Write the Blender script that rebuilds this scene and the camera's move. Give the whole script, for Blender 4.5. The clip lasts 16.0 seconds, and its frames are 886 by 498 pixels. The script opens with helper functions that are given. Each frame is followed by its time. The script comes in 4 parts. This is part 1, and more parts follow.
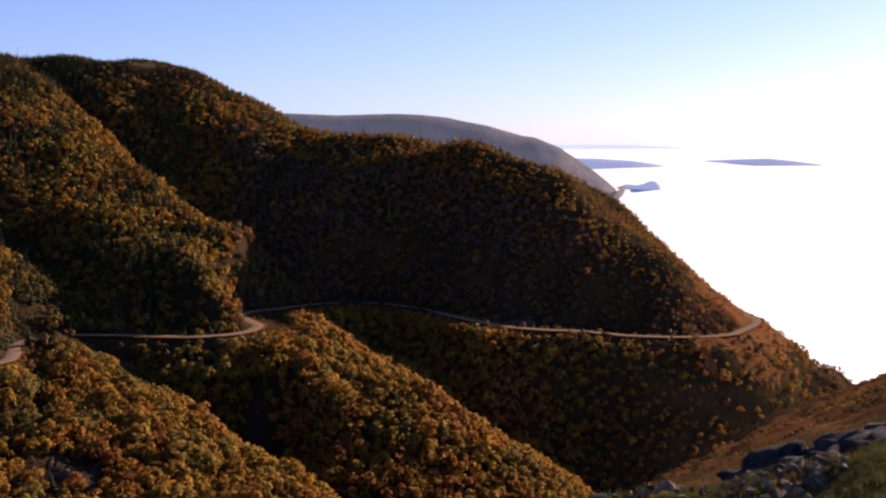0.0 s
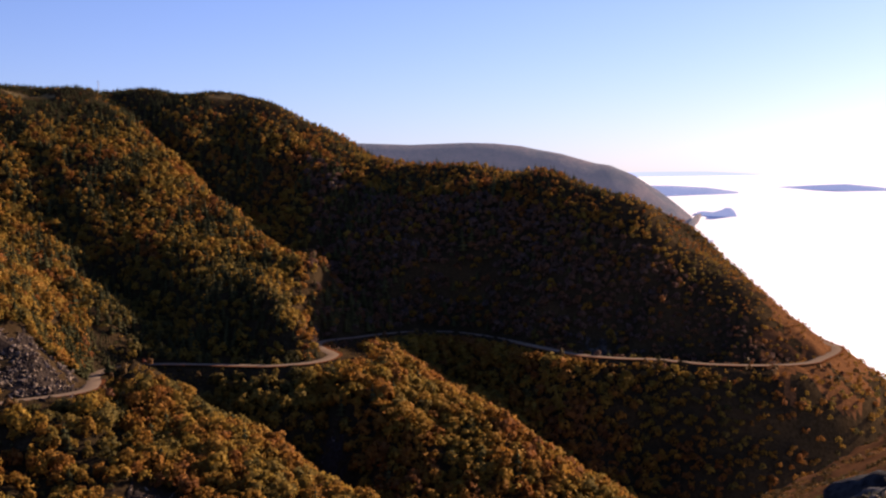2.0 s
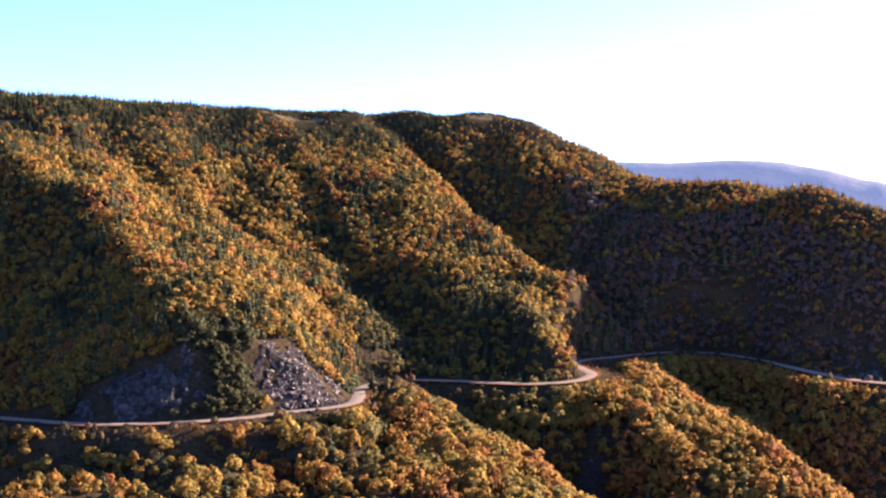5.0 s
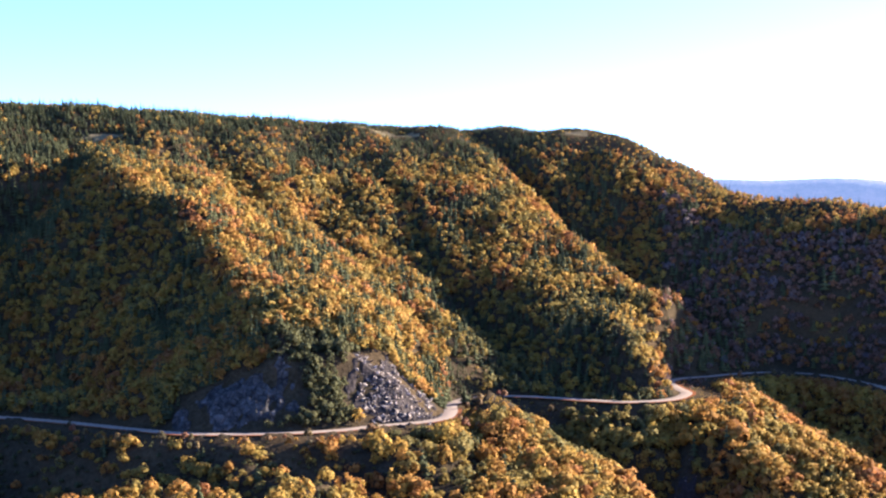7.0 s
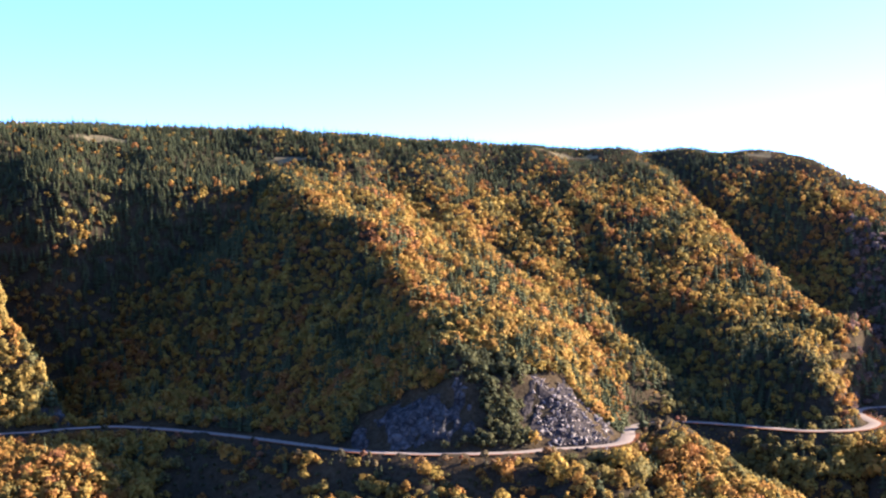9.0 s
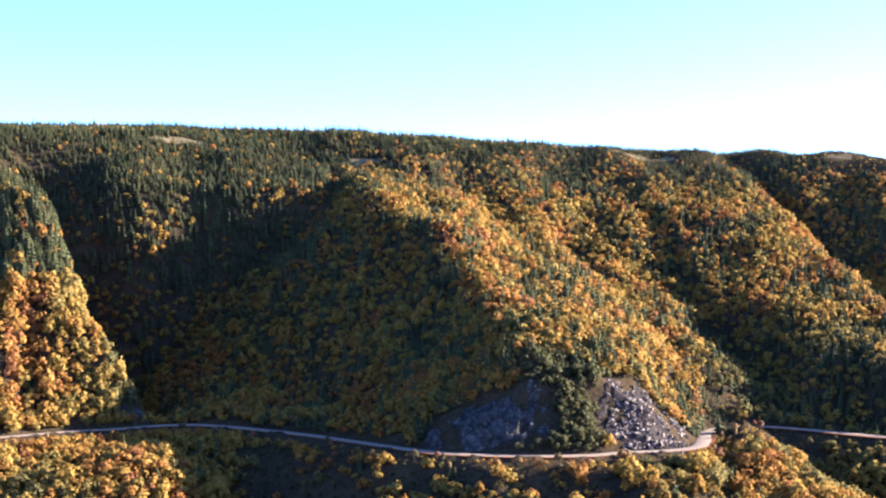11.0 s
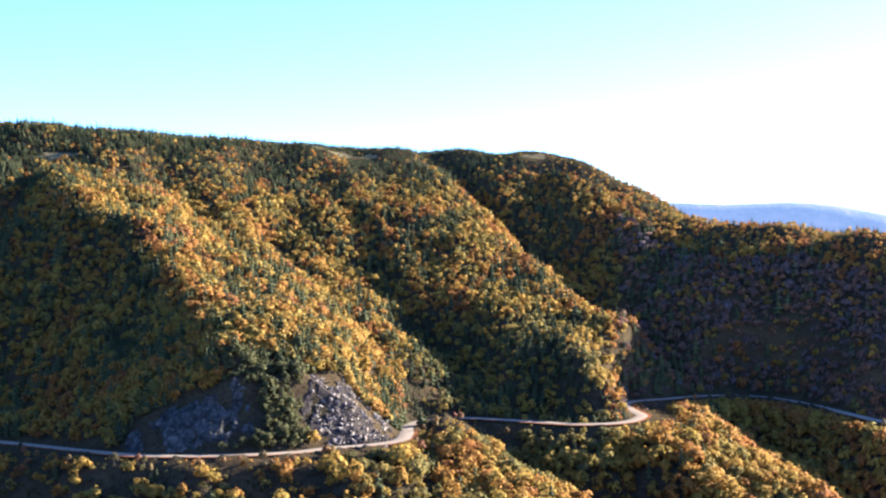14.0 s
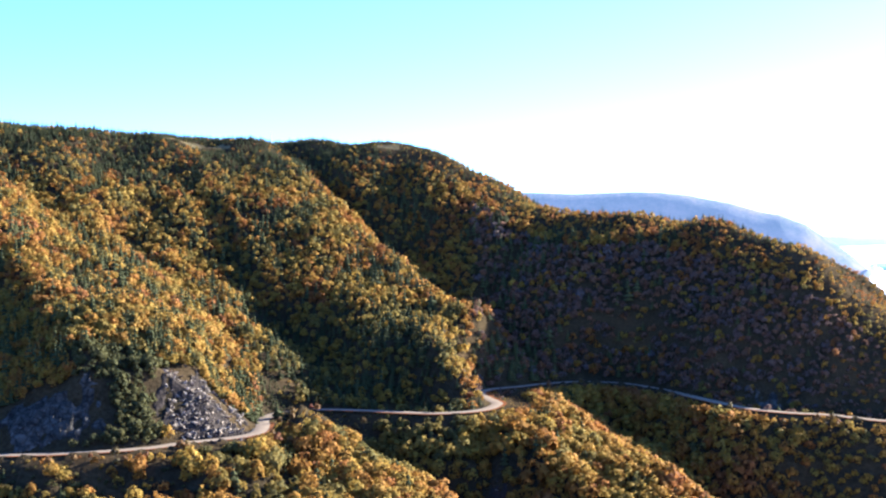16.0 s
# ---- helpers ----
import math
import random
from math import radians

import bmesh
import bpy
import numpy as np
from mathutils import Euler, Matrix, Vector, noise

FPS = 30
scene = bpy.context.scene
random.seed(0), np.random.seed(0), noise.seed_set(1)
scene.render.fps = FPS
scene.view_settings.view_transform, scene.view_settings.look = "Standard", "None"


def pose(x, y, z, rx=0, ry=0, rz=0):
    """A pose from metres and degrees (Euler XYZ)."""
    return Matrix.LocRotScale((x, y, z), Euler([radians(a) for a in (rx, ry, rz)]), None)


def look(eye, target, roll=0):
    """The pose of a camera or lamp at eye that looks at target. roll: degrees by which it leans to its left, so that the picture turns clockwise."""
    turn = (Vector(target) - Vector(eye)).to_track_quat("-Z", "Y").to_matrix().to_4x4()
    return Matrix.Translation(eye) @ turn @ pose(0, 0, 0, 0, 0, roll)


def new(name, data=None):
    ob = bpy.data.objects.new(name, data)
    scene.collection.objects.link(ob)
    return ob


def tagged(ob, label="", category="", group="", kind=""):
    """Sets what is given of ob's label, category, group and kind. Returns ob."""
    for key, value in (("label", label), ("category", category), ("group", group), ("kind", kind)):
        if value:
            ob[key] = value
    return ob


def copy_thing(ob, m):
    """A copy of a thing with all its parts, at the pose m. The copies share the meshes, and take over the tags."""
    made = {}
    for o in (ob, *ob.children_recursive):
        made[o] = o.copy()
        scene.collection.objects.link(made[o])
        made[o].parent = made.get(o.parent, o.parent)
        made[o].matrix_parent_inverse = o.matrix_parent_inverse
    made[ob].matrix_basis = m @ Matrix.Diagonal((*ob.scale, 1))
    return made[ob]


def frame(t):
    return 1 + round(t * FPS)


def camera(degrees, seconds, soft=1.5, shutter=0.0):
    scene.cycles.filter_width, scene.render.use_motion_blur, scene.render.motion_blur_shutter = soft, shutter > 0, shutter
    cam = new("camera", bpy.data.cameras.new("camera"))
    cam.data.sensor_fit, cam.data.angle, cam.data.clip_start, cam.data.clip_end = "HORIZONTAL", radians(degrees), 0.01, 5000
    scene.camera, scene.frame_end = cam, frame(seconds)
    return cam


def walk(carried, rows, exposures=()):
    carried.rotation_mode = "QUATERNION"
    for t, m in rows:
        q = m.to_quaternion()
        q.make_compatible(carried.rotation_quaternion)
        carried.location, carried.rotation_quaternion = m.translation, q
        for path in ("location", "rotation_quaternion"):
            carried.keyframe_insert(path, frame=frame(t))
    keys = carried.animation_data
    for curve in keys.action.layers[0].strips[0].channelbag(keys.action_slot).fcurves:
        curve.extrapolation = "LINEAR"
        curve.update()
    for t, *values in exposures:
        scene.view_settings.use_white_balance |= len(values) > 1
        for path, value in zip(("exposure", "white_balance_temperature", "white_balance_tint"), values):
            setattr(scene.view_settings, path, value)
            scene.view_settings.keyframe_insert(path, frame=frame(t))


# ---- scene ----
EYE = 290.0                      # the lookout's eye height above the sea
cam = camera(36.8, 16.0, soft=2.25)
# seconds, degrees to the left, up, roll: the camera turns on the spot
ROWS = [
    (0.0, 0.08, -4.26, 0.27),
    (0.5, 0.75, -2.51, 0.85),
    (1.0, 0.71, -2.11, 0.52),
    (1.5, 1.73, -2.82, 0.84),
    (2.0, 3.23, -3.00, 0.79),
    (2.5, 5.55, -2.64, 1.16),
    (3.0, 7.70, -2.62, 1.08),
    (3.5, 9.70, -2.39, 1.49),
    (4.0, 11.65, -2.31, 1.03),
    (4.2, 12.33, -2.30, 1.09),
    (6.5, 17.00, -1.39, 0.49),
    (7.0, 18.38, -1.28, 0.60),
    (7.5, 20.61, -1.16, 0.83),
    (8.0, 22.70, -1.14, 0.69),
    (8.5, 24.38, -0.63, 0.56),
    (9.0, 26.01, -0.27, 0.31),
    (9.5, 27.26, -0.08, 0.17),
    (9.7, 27.68, 0.01, 0.14),
    (10.7, 29.26, -0.17, 0.09),
    (11.8, 27.53, -0.54, 0.01),
    (12.0, 26.33, -0.56, 0.03),
    (12.5, 23.66, -0.21, 0.04),
    (13.0, 21.55, -0.20, 0.15),
    (13.5, 18.77, -0.37, 0.19),
    (14.0, 16.54, -0.36, 0.21),
    (14.5, 15.41, -0.38, 0.50),
    (15.0, 13.82, -0.53, 0.85),
    (15.5, 11.94, -0.60, 0.49),
    (16.0, 10.32, -0.81, 0.60),
]
EXPOSURES = [(0.0, 1.25, 5700, 41), (2.5, 1.25, 5700, 41), (3.0, 1.8, 5500, 42), (3.5, 2.25, 5250, 43), (4.0, 2.5, 5050, 42), (6.5, 3.4, 4450, 27), (8.0, 3.25, 4400, 25), (9.5, 3.35, 4400, 28), (13.0, 3.55, 4300, 20), (16.0, 3.2, 4200, 16)]
walk(cam, [(t, pose(0, 0, EYE, 90 + pitch, roll, yaw)) for t, yaw, pitch, roll in ROWS], EXPOSURES)

# ---- world and sun ----
SUN_RIGHT, SUN_UP = 48.5, 18.2   # degrees to the right of straight ahead, and above the horizon
world = bpy.data.worlds.new("sky")
scene.world = world
world.use_nodes = True
wn = world.node_tree.nodes
sky = wn.new("ShaderNodeTexSky")
sky.sky_type, sky.sun_disc = "NISHITA", False
sky.sun_elevation, sky.sun_rotation = radians(SUN_UP), radians(SUN_RIGHT)
sky.air_density, sky.dust_density, sky.ozone_density = 0.75, 0.4, 3.0
world.node_tree.links.new(sky.outputs[0], wn["Background"].inputs[0])
wn["Background"].inputs[1].default_value = 0.055
sun = new("sun", bpy.data.lights.new("sun", "SUN"))
sun.data.energy, sun.data.angle, sun.data.color = 4.9, radians(0.5), (1.0, 0.80, 0.43)
sa, se = radians(SUN_RIGHT), radians(SUN_UP)
sun.matrix_world = look((0, 0, 900), (-math.sin(sa) * math.cos(se), -math.cos(sa) * math.cos(se), 900 - math.sin(se)))


# ---- materials ----
def material(name, rough=0.9):
    m = bpy.data.materials.new(name)
    m.use_nodes = True
    nt = m.node_tree
    b = nt.nodes["Principled BSDF"]
    b.inputs["Roughness"].default_value = rough
    b.inputs["Specular IOR Level"].default_value = 0.2
    return m, nt, b


def node(nt, kind, **values):
    n = nt.nodes.new(kind)
    for key, v in values.items():
        n.inputs[key].default_value = v
    return n


def coords(nt):
    return nt.nodes.new("ShaderNodeTexCoord").outputs["Object"]


def noise_tex(nt, scale, detail=4.0, rough=0.6, source=None):
    n = node(nt, "ShaderNodeTexNoise", Scale=scale, Detail=detail, Roughness=rough)
    nt.links.new(source or coords(nt), n.inputs["Vector"])
    return n.outputs[0]


def ramp(nt, fac, stops):
    r = nt.nodes.new("ShaderNodeValToRGB")
    while len(r.color_ramp.elements) < len(stops):
        r.color_ramp.elements.new(0.5)
    for e, (p, c) in zip(r.color_ramp.elements, stops):
        e.position, e.color = p, (*c, 1)
    nt.links.new(fac, r.inputs[0])
    return r.outputs[0]


def mix(nt, fac, a, b, mode="MIX"):
    n = nt.nodes.new("ShaderNodeMix")
    n.data_type, n.blend_type = "RGBA", mode
    for v, s in ((fac, n.inputs[0]), (a, n.inputs[6]), (b, n.inputs[7])):
        if hasattr(v, "is_output"):
            nt.links.new(v, s)
        else:
            s.default_value = v if isinstance(v, float) else (*v, 1)
    return n.outputs[2]


def bump(nt, b, height, strength, distance):
    n = node(nt, "ShaderNodeBump", Strength=strength, Distance=distance)
    nt.links.new(height, n.inputs["Height"])
    nt.links.new(n.outputs[0], b.inputs["Normal"])


def leaf_material(name, stops, see_through, gloss=0.1):
    m, nt, b = material(name, 0.92)
    b.inputs["Specular IOR Level"].default_value = gloss
    at = nt.nodes.new("ShaderNodeAttribute")
    at.attribute_name = "tint"
    isl = nt.nodes.new("ShaderNodeNewGeometry")
    c = ramp(nt, at.outputs["Fac"], stops)
    dark = ramp(nt, isl.outputs["Random Per Island"], [(0.0, (0.84, 0.84, 0.84)), (1.0, (1.14, 1.12, 1.08))])
    c = mix(nt, 1.0, c, dark, "MULTIPLY")
    nt.links.new(c, b.inputs["Base Color"])
    tr = nt.nodes.new("ShaderNodeBsdfTranslucent")
    nt.links.new(c, tr.inputs[0])
    mx = nt.nodes.new("ShaderNodeMixShader")
    mx.inputs[0].default_value = see_through
    nt.links.new(b.outputs[0], mx.inputs[1])
    nt.links.new(tr.outputs[0], mx.inputs[2])
    nt.links.new(mx.outputs[0], nt.nodes["Material Output"].inputs[0])
    return m


# tint 1.0 is the greyed tone that paints haze over the headland's shaded slopes
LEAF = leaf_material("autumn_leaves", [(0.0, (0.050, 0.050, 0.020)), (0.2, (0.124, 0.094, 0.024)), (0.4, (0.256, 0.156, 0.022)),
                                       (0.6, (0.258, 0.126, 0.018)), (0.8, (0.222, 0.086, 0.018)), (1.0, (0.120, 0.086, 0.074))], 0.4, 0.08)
NEEDLE = leaf_material("spruce_needles", [(0.0, (0.030, 0.031, 0.012)), (1.0, (0.076, 0.070, 0.024))], 0.25, 0.05)



def earth():
    m, nt, b = material("hillside_earth", 0.95)
    b.inputs["Specular IOR Level"].default_value = 0.0
    big, fine = noise_tex(nt, 0.02, 5), noise_tex(nt, 0.4, 6)
    c = ramp(nt, big, [(0.3, (0.026, 0.020, 0.011)), (0.55, (0.046, 0.030, 0.014)), (0.75, (0.066, 0.040, 0.017))])
    c = mix(nt, 1.0, c, ramp(nt, fine, [(0.3, (0.5, 0.5, 0.5)), (0.7, (1.2, 1.2, 1.2))]), "MULTIPLY")
    nt.links.new(c, b.inputs["Base Color"])
    bump(nt, b, fine, 0.6, 1.5)
    return m


EARTH = earth()


def plain(name, a, b2, scale, rough=0.9, relief=0.3, depth=0.05):
    m, nt, b = material(name, rough)
    b.inputs["Specular IOR Level"].default_value = 0.0 if rough > 0.89 else 0.2
    n = noise_tex(nt, scale, 8, 0.65)
    c = ramp(nt, n, [(0.3, a), (0.7, b2)])
    nt.links.new(c, b.inputs["Base Color"])
    bump(nt, b, n, relief, depth)
    return m


ASPHALT = plain("worn_asphalt", (0.160, 0.112, 0.072), (0.225, 0.162, 0.106), 0.6, 0.9, 0.1, 0.01)
HEATH = plain("orange_brown_heath", (0.052, 0.026, 0.011), (0.180, 0.078, 0.028), 0.35, 0.95, 0.9, 0.12)
MOSS = plain("mossy_turf", (0.022, 0.026, 0.008), (0.085, 0.070, 0.020), 2.2, 0.95, 0.8, 0.05)
STRAW = plain("dry_straw_grass", (0.072, 0.052, 0.024), (0.150, 0.108, 0.048), 0.12, 0.95, 0.5, 0.4)
BARK = plain("grey_brown_bark", (0.0532, 0.0426, 0.0319), (0.106, 0.0904, 0.0745), 3.0, 0.9, 0.5, 0.05)
STEEL = plain("galvanised_steel", (0.2864, 0.2946, 0.3027), (0.4092, 0.4092, 0.4092), 4.0, 0.5, 0.05, 0.01)
VERGE = plain("reddish_verge", (0.070, 0.030, 0.012), (0.190, 0.066, 0.020), 0.5, 0.95, 0.6, 0.1)
GRAVEL = plain("dusty_gravel", (0.0372, 0.0315, 0.0257), (0.0715, 0.0629, 0.0529), 1.2, 0.95, 0.5, 0.05)
TALUS = plain("brown_talus", (0.0143, 0.0107, 0.00858), (0.0458, 0.0343, 0.0272), 0.5, 0.9, 0.8, 0.5)


def rock_face():
    """Blasted rock: pale broken faces between dark cracks and stains that run down."""
    m, nt, b = material("rock_face", 0.9)
    b.inputs["Specular IOR Level"].default_value = 0.05
    warp = nt.nodes.new("ShaderNodeVectorMath")
    warp.operation = "MULTIPLY_ADD"
    nz = node(nt, "ShaderNodeTexNoise", Scale=0.15, Detail=5.0)
    nt.links.new(coords(nt), nz.inputs["Vector"])
    nt.links.new(nz.outputs["Color"], warp.inputs[0])
    warp.inputs[1].default_value = (5.0, 5.0, 5.0)
    nt.links.new(coords(nt), warp.inputs[2])
    cell = node(nt, "ShaderNodeTexVoronoi", Scale=0.17)
    cell.feature = "DISTANCE_TO_EDGE"
    nt.links.new(warp.outputs[0], cell.inputs["Vector"])
    crack = ramp(nt, cell.outputs["Distance"], [(0.0, (0.45, 0.45, 0.47)), (0.16, (1.0, 1.0, 1.0))])
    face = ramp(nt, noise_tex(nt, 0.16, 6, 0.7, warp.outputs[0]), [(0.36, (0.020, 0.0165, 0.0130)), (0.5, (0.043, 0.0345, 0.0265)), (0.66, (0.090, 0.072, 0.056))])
    nt.links.new(mix(nt, 1.0, face, crack, "MULTIPLY"), b.inputs["Base Color"])
    bump(nt, b, cell.outputs["Distance"], 1.0, 1.2)
    return m


ROCK_FACE = rock_face()


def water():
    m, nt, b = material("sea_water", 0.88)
    # near-white rough metal stands in for the sun's glitter on the water
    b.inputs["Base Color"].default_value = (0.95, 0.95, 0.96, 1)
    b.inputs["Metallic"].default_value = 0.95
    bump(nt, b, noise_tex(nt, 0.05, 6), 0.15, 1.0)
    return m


WATER = water()


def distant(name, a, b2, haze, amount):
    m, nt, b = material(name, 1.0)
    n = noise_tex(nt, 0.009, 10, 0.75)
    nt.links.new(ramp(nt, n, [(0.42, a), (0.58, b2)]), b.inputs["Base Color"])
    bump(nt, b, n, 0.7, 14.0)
    # aerial haze is painted in as an even glow on the far land
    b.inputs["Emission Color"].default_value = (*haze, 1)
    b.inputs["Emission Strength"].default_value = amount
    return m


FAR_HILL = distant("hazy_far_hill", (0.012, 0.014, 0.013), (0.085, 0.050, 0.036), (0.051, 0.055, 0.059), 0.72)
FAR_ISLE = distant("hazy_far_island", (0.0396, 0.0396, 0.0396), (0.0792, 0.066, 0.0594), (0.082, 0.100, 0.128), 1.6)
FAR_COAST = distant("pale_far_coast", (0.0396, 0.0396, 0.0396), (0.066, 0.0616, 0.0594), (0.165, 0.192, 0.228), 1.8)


# ---- the lie of the land ----
def at(left, dist, z=0.0):
    """A place so many degrees to the left of straight ahead, so far from the lookout."""
    a = radians(left)
    return (-dist * math.sin(a), dist * math.cos(a), z)


def smooth_line(points, step):
    """A soft curve through the points, with even steps."""
    p = np.array([points[0], *points, points[-1]], float)
    out = []
    for i in range(1, len(p) - 2):
        n = max(2, int(np.linalg.norm(p[i + 1] - p[i]) / step))
        t = np.linspace(0, 1, n, endpoint=False)[:, None]
        a, b, c, d = p[i - 1:i + 3]
        out.append(0.5 * (2 * b + (c - a) * t + (2 * a - 5 * b + 4 * c - d) * t ** 2 + (3 * b - a - 3 * c + d) * t ** 3))
    return np.vstack([*out, p[-2:-1]])


def road_level(left):
    """The road's height above the sea, by degrees to the left of straight ahead: it drops towards the coast."""
    return np.interp(left, (-13, 9), (136.0, 160.0))


ROAD = smooth_line([at(*p, float(road_level(p[0]))) for p in (
    (56, 925), (52, 935), (47.5, 950), (44.8, 965), (43.1, 968), (41.6, 978), (39.9, 979), (38.4, 964), (36.8, 941), (35, 914), (33.2, 884), (31.5, 857),
    (29.35, 831), (26.2, 820), (23.1, 824), (21.5, 838), (19.65, 850), (18.8, 860), (18.3, 873), (18.12, 900), (18.1, 928), (17.8, 950), (17.2, 964), (16, 976),
    (14.2, 968), (11.5, 948), (10.5, 945), (9.26, 952), (8.45, 972), (8.08, 1000), (8.2, 1014), (8.55, 1033), (8.8, 1056), (8.72, 1074), (8.35, 1090), (7.7, 1106),
    (7.02, 1122), (6.1, 1148), (4.5, 1180), (2.7, 1185), (1.0, 1155), (-0.6, 1112), (-2.4, 1074), (-4.2, 1066), (-5.8, 1072), (-8, 1066), (-10.6, 1085),
    (-12.1, 1116), (-12.6, 1146), (-13.13, 1195), (-13.18, 1229), (-12.8, 1252), (-12.3, 1290), (-12, 1330))], 4.0)

# where the foot of the slope stands: just below the road, by degrees to the left
FOOT_A = np.arange(-13.2, 54, 0.3)
road_a = np.degrees(np.arctan2(-ROAD[:, 0], ROAD[:, 1]))
road_d = np.hypot(ROAD[:, 0], ROAD[:, 1])
FOOT_D = np.array([road_d[np.abs(road_a - a) < 0.3].min() for a in FOOT_A])
FOOT_D = np.convolve(np.pad(FOOT_D, 2, "edge"), np.ones(5) / 5, "valid") - 8
# the outer edge of the bench that the road runs on
EDGE_D = np.array([FOOT_D[np.abs(FOOT_A - a) < 1.3].min() for a in FOOT_A])
EDGE_D = np.convolve(np.pad(EDGE_D, 3, "edge"), np.ones(7) / 7, "valid") - 2


def ridge(points, left, right, nose, round_=16.0, wide=1e9):
    """A crest line from high to low, the fall of its flanks (metres a metre) on the left and right of the way down, and of its nose."""
    return np.array([at(*p) for p in points]), left, right, nose, round_, wide if isinstance(wide, tuple) else (wide, wide)


RIDGES = [
    # the long spur of the lit hillside, and its neighbours to the left
    ridge([(33, 1420, 372), (31.6, 1250, 337), (28.7, 1120, 292), (27.0, 1000, 254), (26.0, 920, 229), (25.2, 884, 216), (22.6, 878, 202)], 0.25, 0.75, 1.2, 9.0),
    ridge([(51.5, 1300, 392), (47.8, 1160, 356), (46.1, 1095, 342), (46.7, 1060, 292), (47.6, 1030, 240), (48.0, 1010, 207), (48.2, 992, 168)], 3.6, 1.5, 1.2),
    ridge([(44.2, 935, 153), (42.2, 900, 149), (40.4, 866, 141), (38.8, 815, 110), (37.4, 760, 60)], 0.6, 0.3, 0.6),
    ridge([(17, 1540, 376), (14.5, 1400, 318), (12.2, 1250, 252), (8.9, 1125, 208), (8.1, 1108, 182)], 1.5, 0.05, 0.9, 16.0, (1e9, 122.0)),
    ridge([(8.8, 1165, 216), (7.4, 1156, 192)], 0.9, 0.9, 1.1, 8.0),
    ridge([(11.2, 1120, 222), (10.3, 1035, 200), (9.9, 990, 182)], 0.8, 0.8, 1.0, 8.0),
    ridge([(24.0, 970, 230), (23.2, 905, 210), (22.6, 866, 184)], 0.5, 0.5, 1.1, 18.0),
    ridge([(15, 1560, 376), (13.8, 1470, 340), (12.7, 1390, 285)], 0.6, 0.6, 0.8),
    # the plateau's rim
    ridge([(56, 1480, 412), (40, 1520, 415), (34, 1500, 403)], 0.02, 0.4, 0.9, 16.0, 178.0),
    ridge([(34, 1500, 403), (31, 1510, 415), (28, 1535, 417), (26, 1560, 409), (20, 1590, 404), (17.8, 1590, 400)], 0.02, 0.5, 0.9),
    # below the road
    ridge([(16.1, 900, 166), (15.3, 886, 160), (13.5, 866, 140.5), (11.8, 848, 133), (10, 830, 125), (6.9, 800, 108), (3, 770, 78), (-3, 720, 20)], 0.5, 0.11, 0.5),
    ridge([(7.6, 1075, 154), (6.9, 1030, 157), (6.4, 985, 157), (5.5, 958, 154), (2, 925, 127), (-0.4, 900, 100), (-2.8, 872, 77), (-5.2, 845, 57), (-9, 800, 22)], 0.6, 0.2, 0.5, 16.0, (1e9, 66.0)),
    # the headland: its broad back, and the narrower end that drops to the sea
    ridge([(26, 1850, 404), (18, 1680, 408), (14.5, 1640, 404), (12.6, 1600, 398), (11.2, 1570, 383), (9.3, 1520, 355), (7.4, 1460, 318), (5.4, 1420, 299), (3.5, 1405, 301), (1.5, 1390, 303),
           (-0.5, 1360, 294), (-2.8, 1320, 279), (-5.0, 1272, 260)], 0.7, 0.78, 1.0, 64.0),
    ridge([(-0.5, 1360, 294), (-2.8, 1320, 279), (-5.2, 1270, 261), (-7.7, 1230, 219), (-10.1, 1205, 182), (-12.9, 1190, 137),
           (-15.4, 1175, 106), (-17.1, 1160, 82), (-22, 1120, -10)], 0.7, 0.76, 0.7, 48.0),
    # the stony lip in front of the lookout, and its own ridge
    ridge([(-5, 14, 285.9), (-6.8, 14, 286.26), (-10, 14, 286.34), (-14, 14, 286.40), (-34, 14, 286.6)], 0.7, 0.08, 0.7, 0.5),
    ridge([(180, 1500, 330), (180, 300, 300), (150, 10, 288.4), (-20, 3, 288.2), (-22, 12, 287.2), (-22, 30, 285.0), (-22, 60, 281.6), (-22, 250, 255),
           (-23, 400, 215), (-24, 620, 90), (-24, 760, -20)], 0.46, 0.45, 0.5, 0.8, 7.4),
]


def crest_field(x, y, crest):
    """The height of one ridge at many places."""
    pts, left, right, nose, round_, wide = crest
    best = np.full(x.shape, -1e9)
    n = len(pts) - 1
    for i in range(n):
        a, b = pts[i], pts[i + 1]
        dx, dy = b[0] - a[0], b[1] - a[1]
        l2 = dx * dx + dy * dy
        l = math.sqrt(l2)
        along = ((x - a[0]) * dx + (y - a[1]) * dy) / l
        perp = (dx * (y - a[1]) - dy * (x - a[0])) / l
        s = np.clip(along / l, 0, 1)
        over = np.abs(along - s * l)
        drop = np.where(perp > 0, left, right) * (np.sqrt(perp * perp + round_ ** 2) - round_) + (0.7 if min(wide) < 50 else 1.1) * np.maximum(np.abs(perp) - np.where(perp > 0, wide[0], wide[1]), 0) + np.where(along > l, nose, 0.6) * over
        best = np.maximum(best, a[2] + s * (b[2] - a[2]) - drop)
    return best


